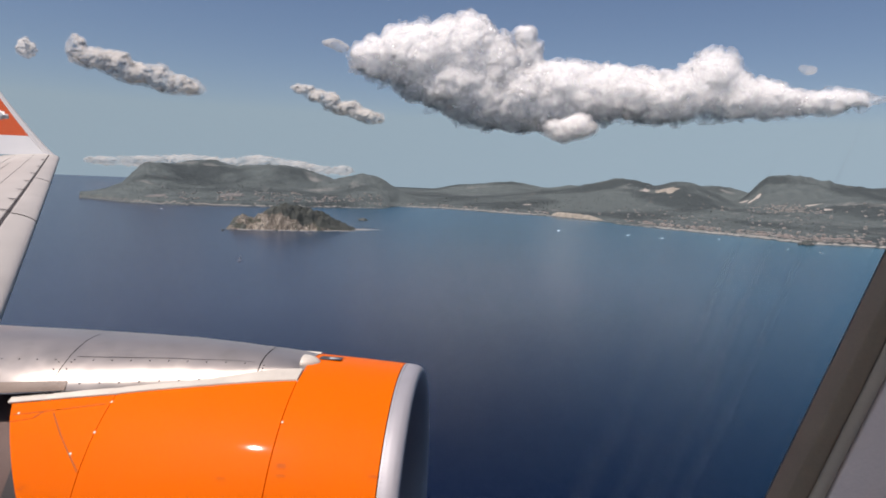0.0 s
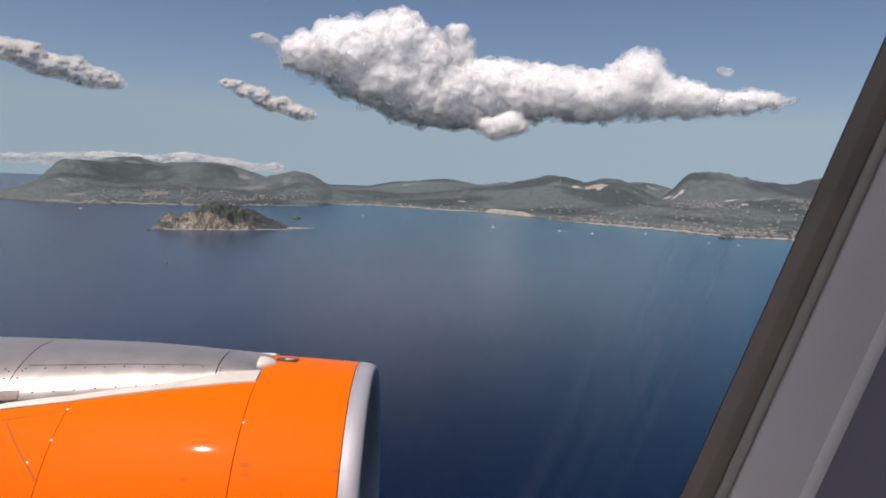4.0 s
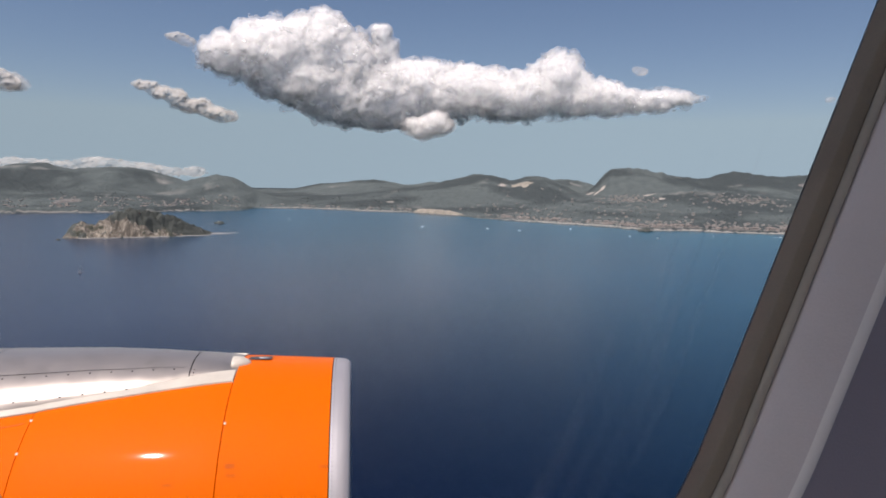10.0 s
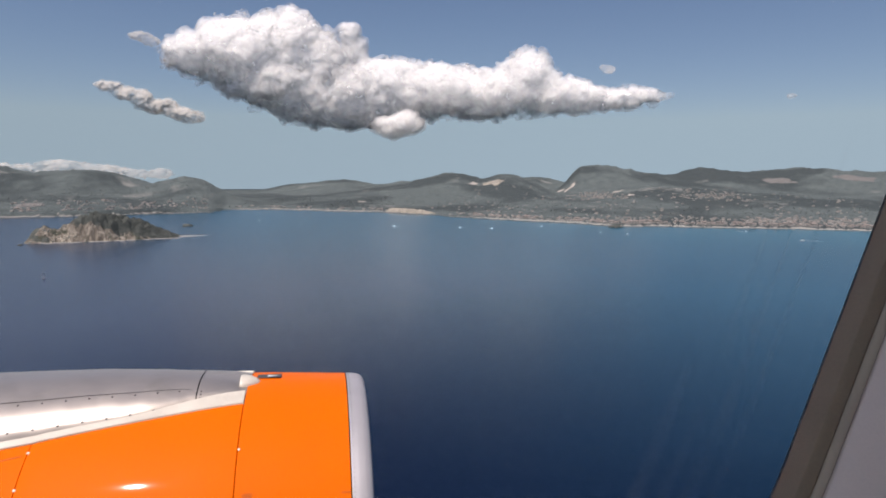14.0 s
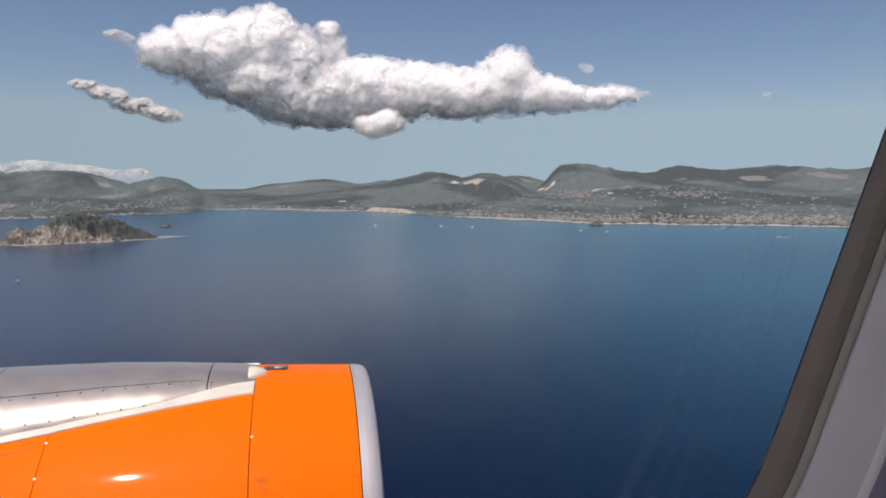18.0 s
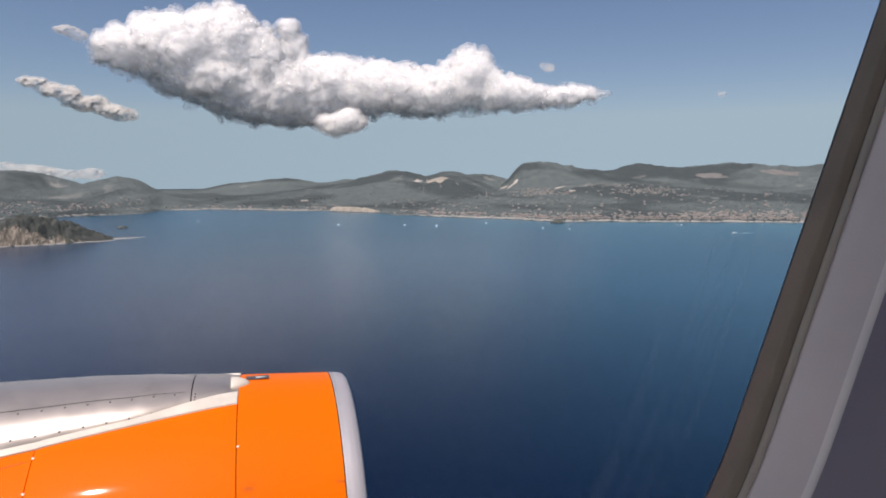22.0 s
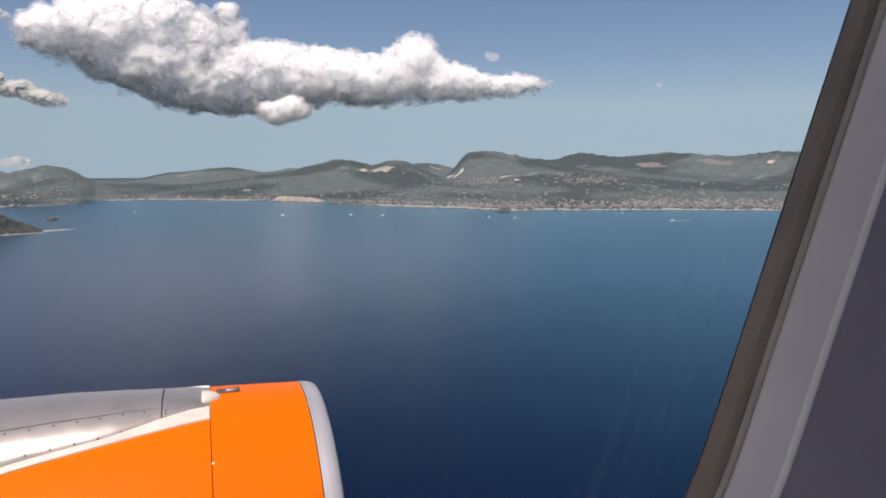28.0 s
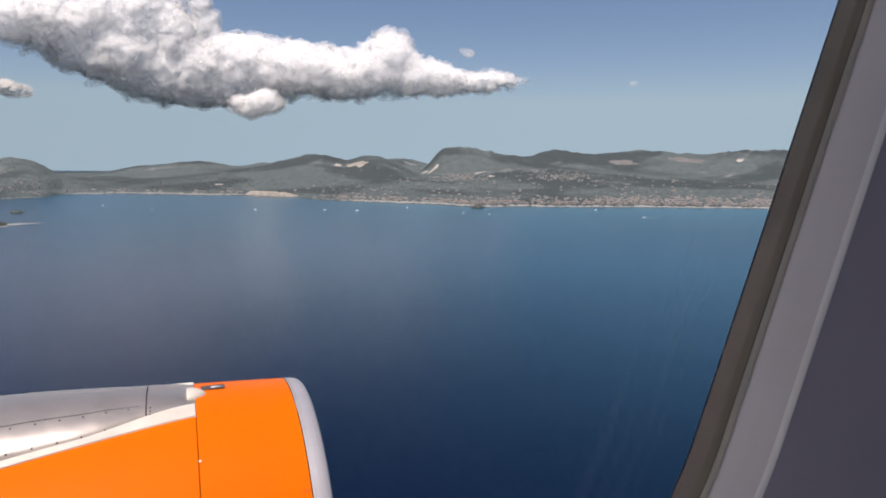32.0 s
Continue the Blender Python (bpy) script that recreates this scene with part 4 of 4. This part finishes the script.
    mark.transform(Matrix.Translation(lead0 - root + outd * 0.95 - AXIS * 1.62 - OUT * 0.055) @ AXIS.to_track_quat("X", "Z").to_matrix().to_4x4())
    part("emblem", mark, WHITE_PAINT, ob, "white emblem patch", True)
    return thing


wing()

# ---- cabin window and side wall ----
WALL_AT = Vector((1.345, 2.185, EYE))


def wall(x, z, depth=0.0):
    """A point of the side wall: x forward and z up from the middle of the window's forward edge, depth towards the seats."""
    return WALL_AT + AXIS * x + UP * z - OUT * depth


def opening(grow, n=28):
    """Outline of the window, a leaning rounded rectangle, widened by grow."""
    # unseen top and aft side stretched so the sun reaches the engine through it
    half_w, half_h, r = 5.2 + grow, 4.75 + grow, 1.3 + grow
    pts = []
    for cx, cz, a0 in ((half_w - r, half_h - r, 0), (-half_w + r, half_h - r, 90), (-half_w + r, -half_h + r, 180), (half_w - r, -half_h + r, 270)):
        for i in range(n + 1):
            a = radians(a0 + 90 * i / n)
            x, z = cx + r * math.cos(a), cz + r * math.sin(a)
            pts.append((x - 5.2 + 0.345 * (z + 2.5), z + 2.5))
    return pts


def cabin_window():
    thing = empty("cabin_window", "aircraft cabin window with a brown gasket and grey moulded surround", "window", at=WALL_AT)
    thing["kind"] = "structure"
    def ring(nm, steps, mat, label):
        rows = []
        for grow, depth in ((0.42 * g, 0.42 * d) for g, d in steps):
            rows.append([wall(x, z, depth) - WALL_AT for x, z in opening(grow)])
        grid_part(nm, rows, mat, thing, label, wrap=True)
    ring("gasket", ((-0.012, -0.20), (0.0, -0.03), (0.01, -0.02), (0.05, -0.01), (0.10, -0.002), (0.120, 0.0), (0.125, -0.02)), GASKET, "dark brown rubber window gasket")
    ring("retainer_ring", ((0.126, -0.03), (0.128, 0.0), (0.135, 0.012), (0.195, 0.022), (0.208, 0.018), (0.21, -0.02)), RETAINER, "beige plastic retainer ring")
    ring("shadow_gap", ((0.209, -0.03), (0.226, -0.03)), DARK_GAP, "")
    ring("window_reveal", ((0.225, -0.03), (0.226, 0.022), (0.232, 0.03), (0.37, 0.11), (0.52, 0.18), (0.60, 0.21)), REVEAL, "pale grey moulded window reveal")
    ring("reveal_edge", ((0.60, 0.21), (0.625, 0.226), (0.66, 0.232), (0.69, 0.230), (0.70, 0.227)), REVEAL_LIT, "smooth rim of the window reveal, coloured as a lit ridge")
    outer = [(max(-14.0, min(7.0, x * 3.0 + 0.5)), max(-6.0, min(8.0, z * 2.6))) for x, z in opening(0.294)]
    inner = opening(0.294)
    rows = [[wall(x, z, 0.0953) - WALL_AT for x, z in inner]]
    for k in (0.02, 0.1, 0.3, 0.6, 1.0):
        rows.append([wall(x + (X - x) * k, z + (Z - z) * k, 0.093 + 0.02 * smooth_step(k * 4)) - WALL_AT for (x, z), (X, Z) in zip(inner, outer)])
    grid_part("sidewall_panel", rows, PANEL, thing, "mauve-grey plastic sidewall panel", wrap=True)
    back = [[wall(x, z, -0.095) - WALL_AT for x, z in opening(-0.003)], [wall(x, z, -0.095) - WALL_AT for x, z in outer], [wall(x, z, 0.2) - WALL_AT for x, z in outer]]
    grid_part("hull_skin", back, HULL, thing, "grey outer hull skin", wrap=True)
    rows = [[wall(x * k + (1 - k) * -5.2, 2.5 + (z - 2.5) * k, -0.078) - WALL_AT for x, z in opening(0.0)] for k in (0.0001, 0.5, 1.0)]
    pane = grid_part("window_pane", rows, PANE, thing, "clear acrylic window pane", wrap=True)
    pane.visible_shadow = False
    # reveal reflections drawn as faint strips, curving low round the pane's lower corner
    for k, (inset, wide, high, low) in enumerate(((0.22, 0.030, 0.2, -1.9), (0.31, 0.055, -0.1, -2.0), (0.40, 0.035, 0.1, -2.0), (0.50, 0.060, -0.3, -2.0))):
        rows = []
        for across in (-0.5, -0.17, 0.17, 0.5):
            row = []
            for i in range(41):
                z = high + (low - high) * i / 40
                x = 0.345 * z - inset - 0.30 * max(0.0, -0.75 - z) ** 2 + wide * across * math.sin(math.pi * i / 40) + 0.012 * noise.noise((i * 0.12, k, 2.0))
                row.append(wall(x, z, -0.074 + 0.0006 * k) - WALL_AT)
            rows.append(row)
        reflected = grid_part("pane_reflection", rows, REFLECTION, pane, "faint pale reflection drawn on the pane")
        reflected.visible_shadow = False
    return thing


cabin_window()

# overlapping trim joint at the front of the panel, low down
trim_bm = bmesh.new()
for size, off in (((0.018, 0.02, 2.4), 0.0), ((0.30, 0.016, 2.4), 0.17)):
    box(trim_bm, size, (off, 0, 0))
bmesh.ops.bevel(trim_bm, geom=trim_bm.edges[:], offset=0.004, segments=2, affect="EDGES")
trim = tagged(part("trim", trim_bm, REVEAL), "grey joint strip between two sidewall panels", "trim", kind="structure")
trim.matrix_world = Matrix.Translation(wall(0.75, -1.75, 0.19)) @ AXIS.to_track_quat("X", "Z").to_matrix().to_4x4() @ pose(0, 0, 0, 0, 28, 0)

# plain unseen cabin shell round the seats: ceiling, floor, far wall, bulkheads
TURN = AXIS.to_track_quat("X", "Z").to_matrix().to_4x4()


def lining(name, size, x, z, depth, label, category):
    bm = bmesh.new()
    box(bm, size, (0, 0, 0))
    ob = tagged(part(name, bm, CABIN), label, category, kind="structure")
    ob.matrix_world = Matrix.Translation(wall(x, z, depth)) @ TURN
    return ob


# unseen ceiling, ended aft so it shades the window wall but not the engine
lining("ceiling", (9.4, 1.9, 0.1), 0.7, 8.05, 1.16, "unseen grey ceiling panel added to shade the window wall", "ceiling")
lining("ceiling", (9.4, 3.9, 0.1), 0.7, 8.05, 4.06, "unseen grey ceiling panel added to shade the window wall", "ceiling")
lining("floor", (13.6, 5.8, 0.1), -1.4, -3.3, 3.1, "plain grey cabin floor", "floor")
lining("wall_inboard", (13.6, 0.1, 11.3), -1.4, 2.35, 6.05, "plain grey cabin wall", "wall")
lining("wall_forward", (0.1, 5.7, 11.2), 5.35, 2.35, 3.1, "plain grey cabin bulkhead", "wall")

# ---- shore: clay cliff, scars, villages, trees ----
def on_slope(az, el):
    """The first place on the mainland met by a line of sight at a bearing and elevation."""
    j = int((az - AZ[0]) / (AZ[1] - AZ[0]))
    seen = np.degrees(np.arctan2(gh[:, j] - EYE, RR))
    hit = np.argmax((seen >= el) & (gd[:, j] > 0))
    return float(RR[hit]) if seen[hit] >= el else 3000.0


def clay_cliff():
    thing, rows = tagged(empty("clay_cliff", "low pale clay cliff above a narrow beach", "cliff", at=polar(-2.0, 1950)), kind="structure"), []
    for k, (back, share) in enumerate(((-5, -0.05), (-2, 0.1), (1, 0.5), (4, 0.85), (8, 1.0), (40, 0.75), (95, 0.2))):
        row = []
        for i in range(91):
            az = -5.0 + 5.6 * i / 90
            tall = 13 * smooth_step(min(i / 14, (90 - i) / 45)) * (1 + 0.25 * noise.noise((az * 2.3, 1, 4)))
            jag = 3.0 * noise.noise((az * 6.0, k * 0.6, 2))
            row.append(polar(az, wet_edge(az) + back + jag, tall * share + 1.2) - thing.location)
        rows.append(row)
    grid_part("bare_face", rows[:5], CLAY, thing, "bare pale clay face")
    grid_part("grassy_top", rows[4:], LAND, thing, "scrubby cliff top")


clay_cliff()


def scar(az, el, wide, deep, turn, label, material=QUARRY):
    """A ragged patch of bare ground lying on a slope."""
    r0 = on_slope(az, el)
    at = polar(az, r0)
    rows = []
    for k in range(9):
        row = []
        for i in range(33):
            a = 2 * math.pi * i / 32
            f = k / 8 * (1 + 0.55 * noise.noise((math.cos(a) * 1.6 + az, math.sin(a) * 1.6, k * 0.1)))
            x, y = wide * f * math.cos(a), deep * f * math.sin(a)
            c, s = math.cos(radians(turn)), math.sin(radians(turn))
            p = at + polar(az + 90, x * c - y * s) + polar(az, x * s + y * c)
            b, r = math.degrees(math.atan2(p.x, p.y)), math.hypot(p.x, p.y)
            row.append(Vector((p.x, p.y, ground_at(b, r) + (1.6 if k < 8 else -1.0))) - at)
        rows.append(row)
    ob = tagged(grid_part("bare_patch", rows, material, None, label), label, "hillside scar", kind="structure")
    ob.location = at
    return ob


scar(11.3, -0.95, 14, 60, -20, "white quarry scar in a hillside gully")
scar(10.5, -1.25, 10, 30, 30, "white quarry scar in a hillside gully")
scar(4.7, -0.50, 42, 60, 25, "pale bare hilltop above the woods", CLAY)
scar(2.9, -0.65, 16, 40, -25, "white quarry scar on a hillside")
scar(15.3, -1.15, 14, 40, -40, "white quarry scar on a hillside")
scar(16.4, -1.45, 12, 26, 10, "white quarry scar on a hillside")
scar(27.5, -0.15, 70, 60, -12, "long pale bare slope on a mountain", PALE)
scar(32.5, 0.10, 95, 70, -14, "long pale bare slope on a mountain", PALE)
scar(36.5, 0.05, 20, 26, 0, "white quarry scar on a mountain")
scar(-32.0, -2.35, 34, 24, 10, "bare pale hollow above the headland shore", PALE)
scar(-38.0, -2.6, 26, 16, 0, "bare pale hollow above the headland shore", PALE)
scar(-6.8, -2.25, 13, 12, 0, "pale quarry floor behind the bay", QUARRY)

rng = np.random.default_rng(21)
BOX_FACES = [(0, 1, 5, 4), (1, 2, 6, 5), (2, 3, 7, 6), (3, 0, 4, 7), (0, 3, 2, 1)]


def house_parts(w, d, h, pitch):
    """Points and faces of walls and of a hipped roof with eaves."""
    wall_v = [(x * w / 2, y * d / 2, z) for z in (-1.5, h) for x, y in ((-1, -1), (1, -1), (1, 1), (-1, 1))]
    e = 0.35
    roof_v = [(x * (w / 2 + e), y * (d / 2 + e), h - 0.1) for x, y in ((-1, -1), (1, -1), (1, 1), (-1, 1))] + [(-w * 0.22, 0, h + pitch), (w * 0.22, 0, h + pitch)]
    return wall_v, BOX_FACES, roof_v, [(0, 1, 5, 4), (1, 2, 5), (2, 3, 4, 5), (3, 0, 4), (3, 2, 1, 0)]


def house(kind):
    """A resort house with walls, a tiled hip roof, and window openings on its sea front."""
    w, d, h, pitch = ((9, 6, 3.4, 1.4), (15, 7, 6.2, 1.6), (7, 6, 5.0, 1.5))[kind]
    thing = empty("house", ("low whitewashed house with a terracotta tiled roof", "long two-storey hotel with a terracotta tiled roof", "cream two-storey house with a terracotta tiled roof")[kind], "house", "resort houses by the beach")
    wv, wf, rv, rf = house_parts(w, d, h, pitch)
    sheet("wall", mesh_of("wall", wv, wf), WALLS, thing)
    sheet("roof", mesh_of("roof", rv, rf), TILES, thing, "terracotta tiled roof")
    for floor in range(int(h // 2.6)):
        for k in range(int(w // 2.4)):
            bm = bmesh.new()
            box(bm, (1.1, 0.12, 1.3), (-w / 2 + 1.4 + k * 2.3, -d / 2 - 0.02, 1.5 + floor * 2.7))
            part("window", bm, WINDOW_DARK, thing)
    return thing


MODELS = [house(k) for k in range(3)]
for k, m in enumerate(MODELS):
    az = 15.9 + 1.1 * k
    r = wet_edge(az) + 26
    m.matrix_basis = pose(*polar(az, r, ground_at(az, r)), 0, 0, -az)
for i in range(66):
    az = 3 + 39 * (i / 66) + rng.uniform(-0.3, 0.3)
    if az < 14 and rng.random() < 0.35:
        continue
    r = wet_edge(az) + rng.uniform(20, 60)
    copy_thing(MODELS[int(rng.integers(3))], pose(*polar(az, r, ground_at(az, r)), 0, 0, -az + rng.uniform(-35, 35)))


def township(name, places, label):
    """Many far houses, joined: walls in one mesh, roofs in another."""
    wv, wf, rv, rf = [], [], [], []
    for az, r, size in places:
        m = pose(*polar(az, r, ground_at(az, r)), 0, 0, -az + rng.uniform(-40, 40))
        a, b, c, d = house_parts(size * rng.uniform(0.9, 1.7), size * rng.uniform(0.7, 1.0), size * rng.uniform(0.35, 0.7), size * 0.2)
        wf += [tuple(i + len(wv) for i in f) for f in b]
        wv += [m @ Vector(p) for p in a]
        if rng.random() < 0.7:      # flat pale terrace roof
            wf += [tuple(i + len(wv) - 8 for i in (4, 5, 6, 7))]
        else:
            rf += [tuple(i + len(rv) for i in f) for f in d]
            rv += [m @ Vector(p) for p in c]
    thing = tagged(empty(name, label, "village", at=polar(places[0][0], places[0][1])), kind="stuff")
    for nm, v, f, mat in (("walls", wv, wf, WALLS), ("roofs", rv, rf, TILES)):
        ob = sheet(nm, mesh_of(nm, [p - thing.location for p in v], f), mat, thing)
        ob["kind"] = "stuff"


def scatter(n, az0, az1, d0, d1, size, bias=1.0):
    out = []
    while len(out) < n:
        az = rng.uniform(az0, az1)
        clump = noise.noise((az * 0.9, len(out) * 0.004, 5.0))
        if clump < -0.15 or rng.random() > (az - az0) / 4 + 0.2:
            continue
        out.append((az, wet_edge(az) + d0 + (d1 - d0) * rng.random() ** bias, rng.uniform(*size)))
    return out


township("resort_town", scatter(520, 13, 46, 22, 260, (3.2, 6.0), 1.5), "crowded resort town with pale walls and terracotta roofs")
township("resort_town", scatter(190, 24, 46, 60, 330, (3.4, 6.2), 1.2), "crowded resort town with pale walls and terracotta roofs")
township("coast_village", scatter(150, 0.8, 14, 18, 130, (3.5, 6.5), 1.4), "loose row of pale houses behind the beach")
township("plain_houses", scatter(260, -2, 46, 200, 1150, (3.5, 6.5)), "scattered pale farmhouses on the coastal plain")
township("hill_village", [(az, on_slope(az, el), 5.0) for az, el in zip(rng.normal(13.6, 1.0, 120), rng.normal(-1.55, 0.18, 120))], "dense pale village on a hillside")
township("hill_village", [(az, on_slope(az, el), 5.0) for az, el in zip(rng.normal(22.5, 1.6, 110), rng.normal(-1.5, 0.2, 110))], "dense pale village on a hillside")
township("headland_village", scatter(170, -38, -19.5, 14, 190, (3.5, 6.0)), "pale houses along the headland shore")
township("bay_village", scatter(70, -18, -5, 14, 130, (3.5, 6.0)), "pale houses at the head of the bay")

# trees: lumpy crowns, joined
crown_bm = bmesh.new()
bmesh.ops.create_icosphere(crown_bm, subdivisions=1, radius=1)
CROWN_V = np.array([v.co[:] for v in crown_bm.verts])
CROWN_F = np.array([[v.index for v in f.verts] for f in crown_bm.faces])
crown_bm.free()


def grove(name, places, label):
    vs, fs = [], []
    for i, (az, r, size) in enumerate(places):
        lumpy = CROWN_V * (1 + 0.35 * rng.normal(size=(len(CROWN_V), 1)) * 0.6)
        vs.append(lumpy * np.array((size, size, size * 0.75)) + np.array(polar(az, r, ground_at(az, r) + size * 0.35)))
        fs.append(CROWN_F + i * len(CROWN_V))
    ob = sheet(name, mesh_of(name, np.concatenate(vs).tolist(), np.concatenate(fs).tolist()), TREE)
    tagged(ob, label, "trees", kind="stuff")


grove("woods", scatter(3600, -9, 47, 20, 1200, (1.1, 2.4), 1.2), "dark olive groves and garden trees on the plain")
grove("woods", scatter(2400, -42, -18.5, 12, 600, (0.8, 1.7)), "dark pines and scrub above the headland shore")
grove("woods", scatter(400, -18, -4, 10, 500, (1.5, 3.0)), "dark pines behind the bay beach")


# ---- boats ----
def boat_hull(length, beam, high):
    rows = []
    for i in range(13):
        x = -0.5 + i / 12
        w = beam / 2 * (1 - max(0, (x + 0.1) / 0.6) ** 2.2)
        rows.append([Vector((x * length, w * c, high * z)) for c, z in ((-1, 1), (-0.9, 0.45), (-0.35, 0), (0.35, 0), (0.9, 0.45), (1, 1), (0, 1.04))])
    return rows


def motor_boat(az, r, turn, length=7.0, wake=26.0):
    thing = empty("motor_boat", "small white motor boat trailing a foamy wake" if wake else "small white motor boat lying at anchor", "boat", "boats in the bay", at=polar(az, r, 0.05))
    thing.rotation_euler.z = radians(turn)
    grid_part("hull", boat_hull(length, length * 0.32, length * 0.16), BOAT_WHITE, thing, wrap=True)
    bm = bmesh.new()
    vs = box(bm, (length * 0.34, length * 0.22, length * 0.14), (0, 0, length * 0.22))
    bmesh.ops.bevel(bm, geom=bm.edges[:], offset=length * 0.02, segments=2, affect="EDGES")
    cabin = part("cabin", bm, BOAT_WHITE, thing)
    bm = bmesh.new()
    box(bm, (length * 0.05, length * 0.2, length * 0.08), (length * 0.17, 0, length * 0.24))
    part("windscreen", bm, WINDOW_DARK, cabin)
    if wake:
        rows = []
        for k in range(5):
            rows.append([(-length * 0.4 - wake * i / 20, (k / 2 - 1) * (0.5 + 0.055 * wake * (i / 20) ** 0.6) * (1 + 0.3 * noise.noise((i * 0.7, k, az))), 0.10 + 0.14 * (1 - i / 20) * (1 - abs(k - 2) / 3)) for i in range(21)])
        grid_part("wake", rows, FOAM, thing, "white foam wake")
    return thing


for az, r, turn, length, wake in ((-37.6, 1760, 20, 6, 16), (-12.0, 1490, -80, 6, 14), (-4.0, 1440, 170, 6, 14), (1.8, 1420, 165, 6, 16), (4.6, 1395, 10, 6, 12), (14.0, 1345, 60, 6, 10),
                                  (16.2, 1330, 120, 6, 10), (25.4, 1500, 20, 6, 18), (29.4, 1330, 170, 8, 30), (-15.5, 1650, 40, 5, 0), (9.0, 1480, 15, 5, 0), (20.5, 1440, 75, 5, 0)):
    motor_boat(az, r, turn, length, wake)


def sailing_boat(az, r, turn):
    thing = empty("sailing_boat", "white sailing boat with its mainsail set", "boat", at=polar(az, r, -0.05))
    thing.rotation_euler.z = radians(turn)
    grid_part("hull", boat_hull(5.0, 1.4, 0.8), BOAT_WHITE, thing, wrap=True)
    bm = bmesh.new()
    bmesh.ops.create_cone(bm, cap_ends=True, segments=10, radius1=0.06, radius2=0.03, depth=6.5, matrix=Matrix.Translation((0.3, 0, 3.8)))
    part("mast", bm, PYLON_GREY, thing)
    rows = [[(0.25 - 2.2 * (1 - i / 8) * j / 6, 0.18 * math.sin(math.pi * j / 6), 1.2 + 5.6 * i / 8) for j in range(7)] for i in range(9)]
    rows2 = [[(p[0], p[1] + 0.03, p[2]) for p in row] for row in rows]
    grid_part("mainsail", rows + rows2[::-1], BOAT_WHITE, thing, "white mainsail")
    return thing


sailing_boat(-31.5, 800, 60)
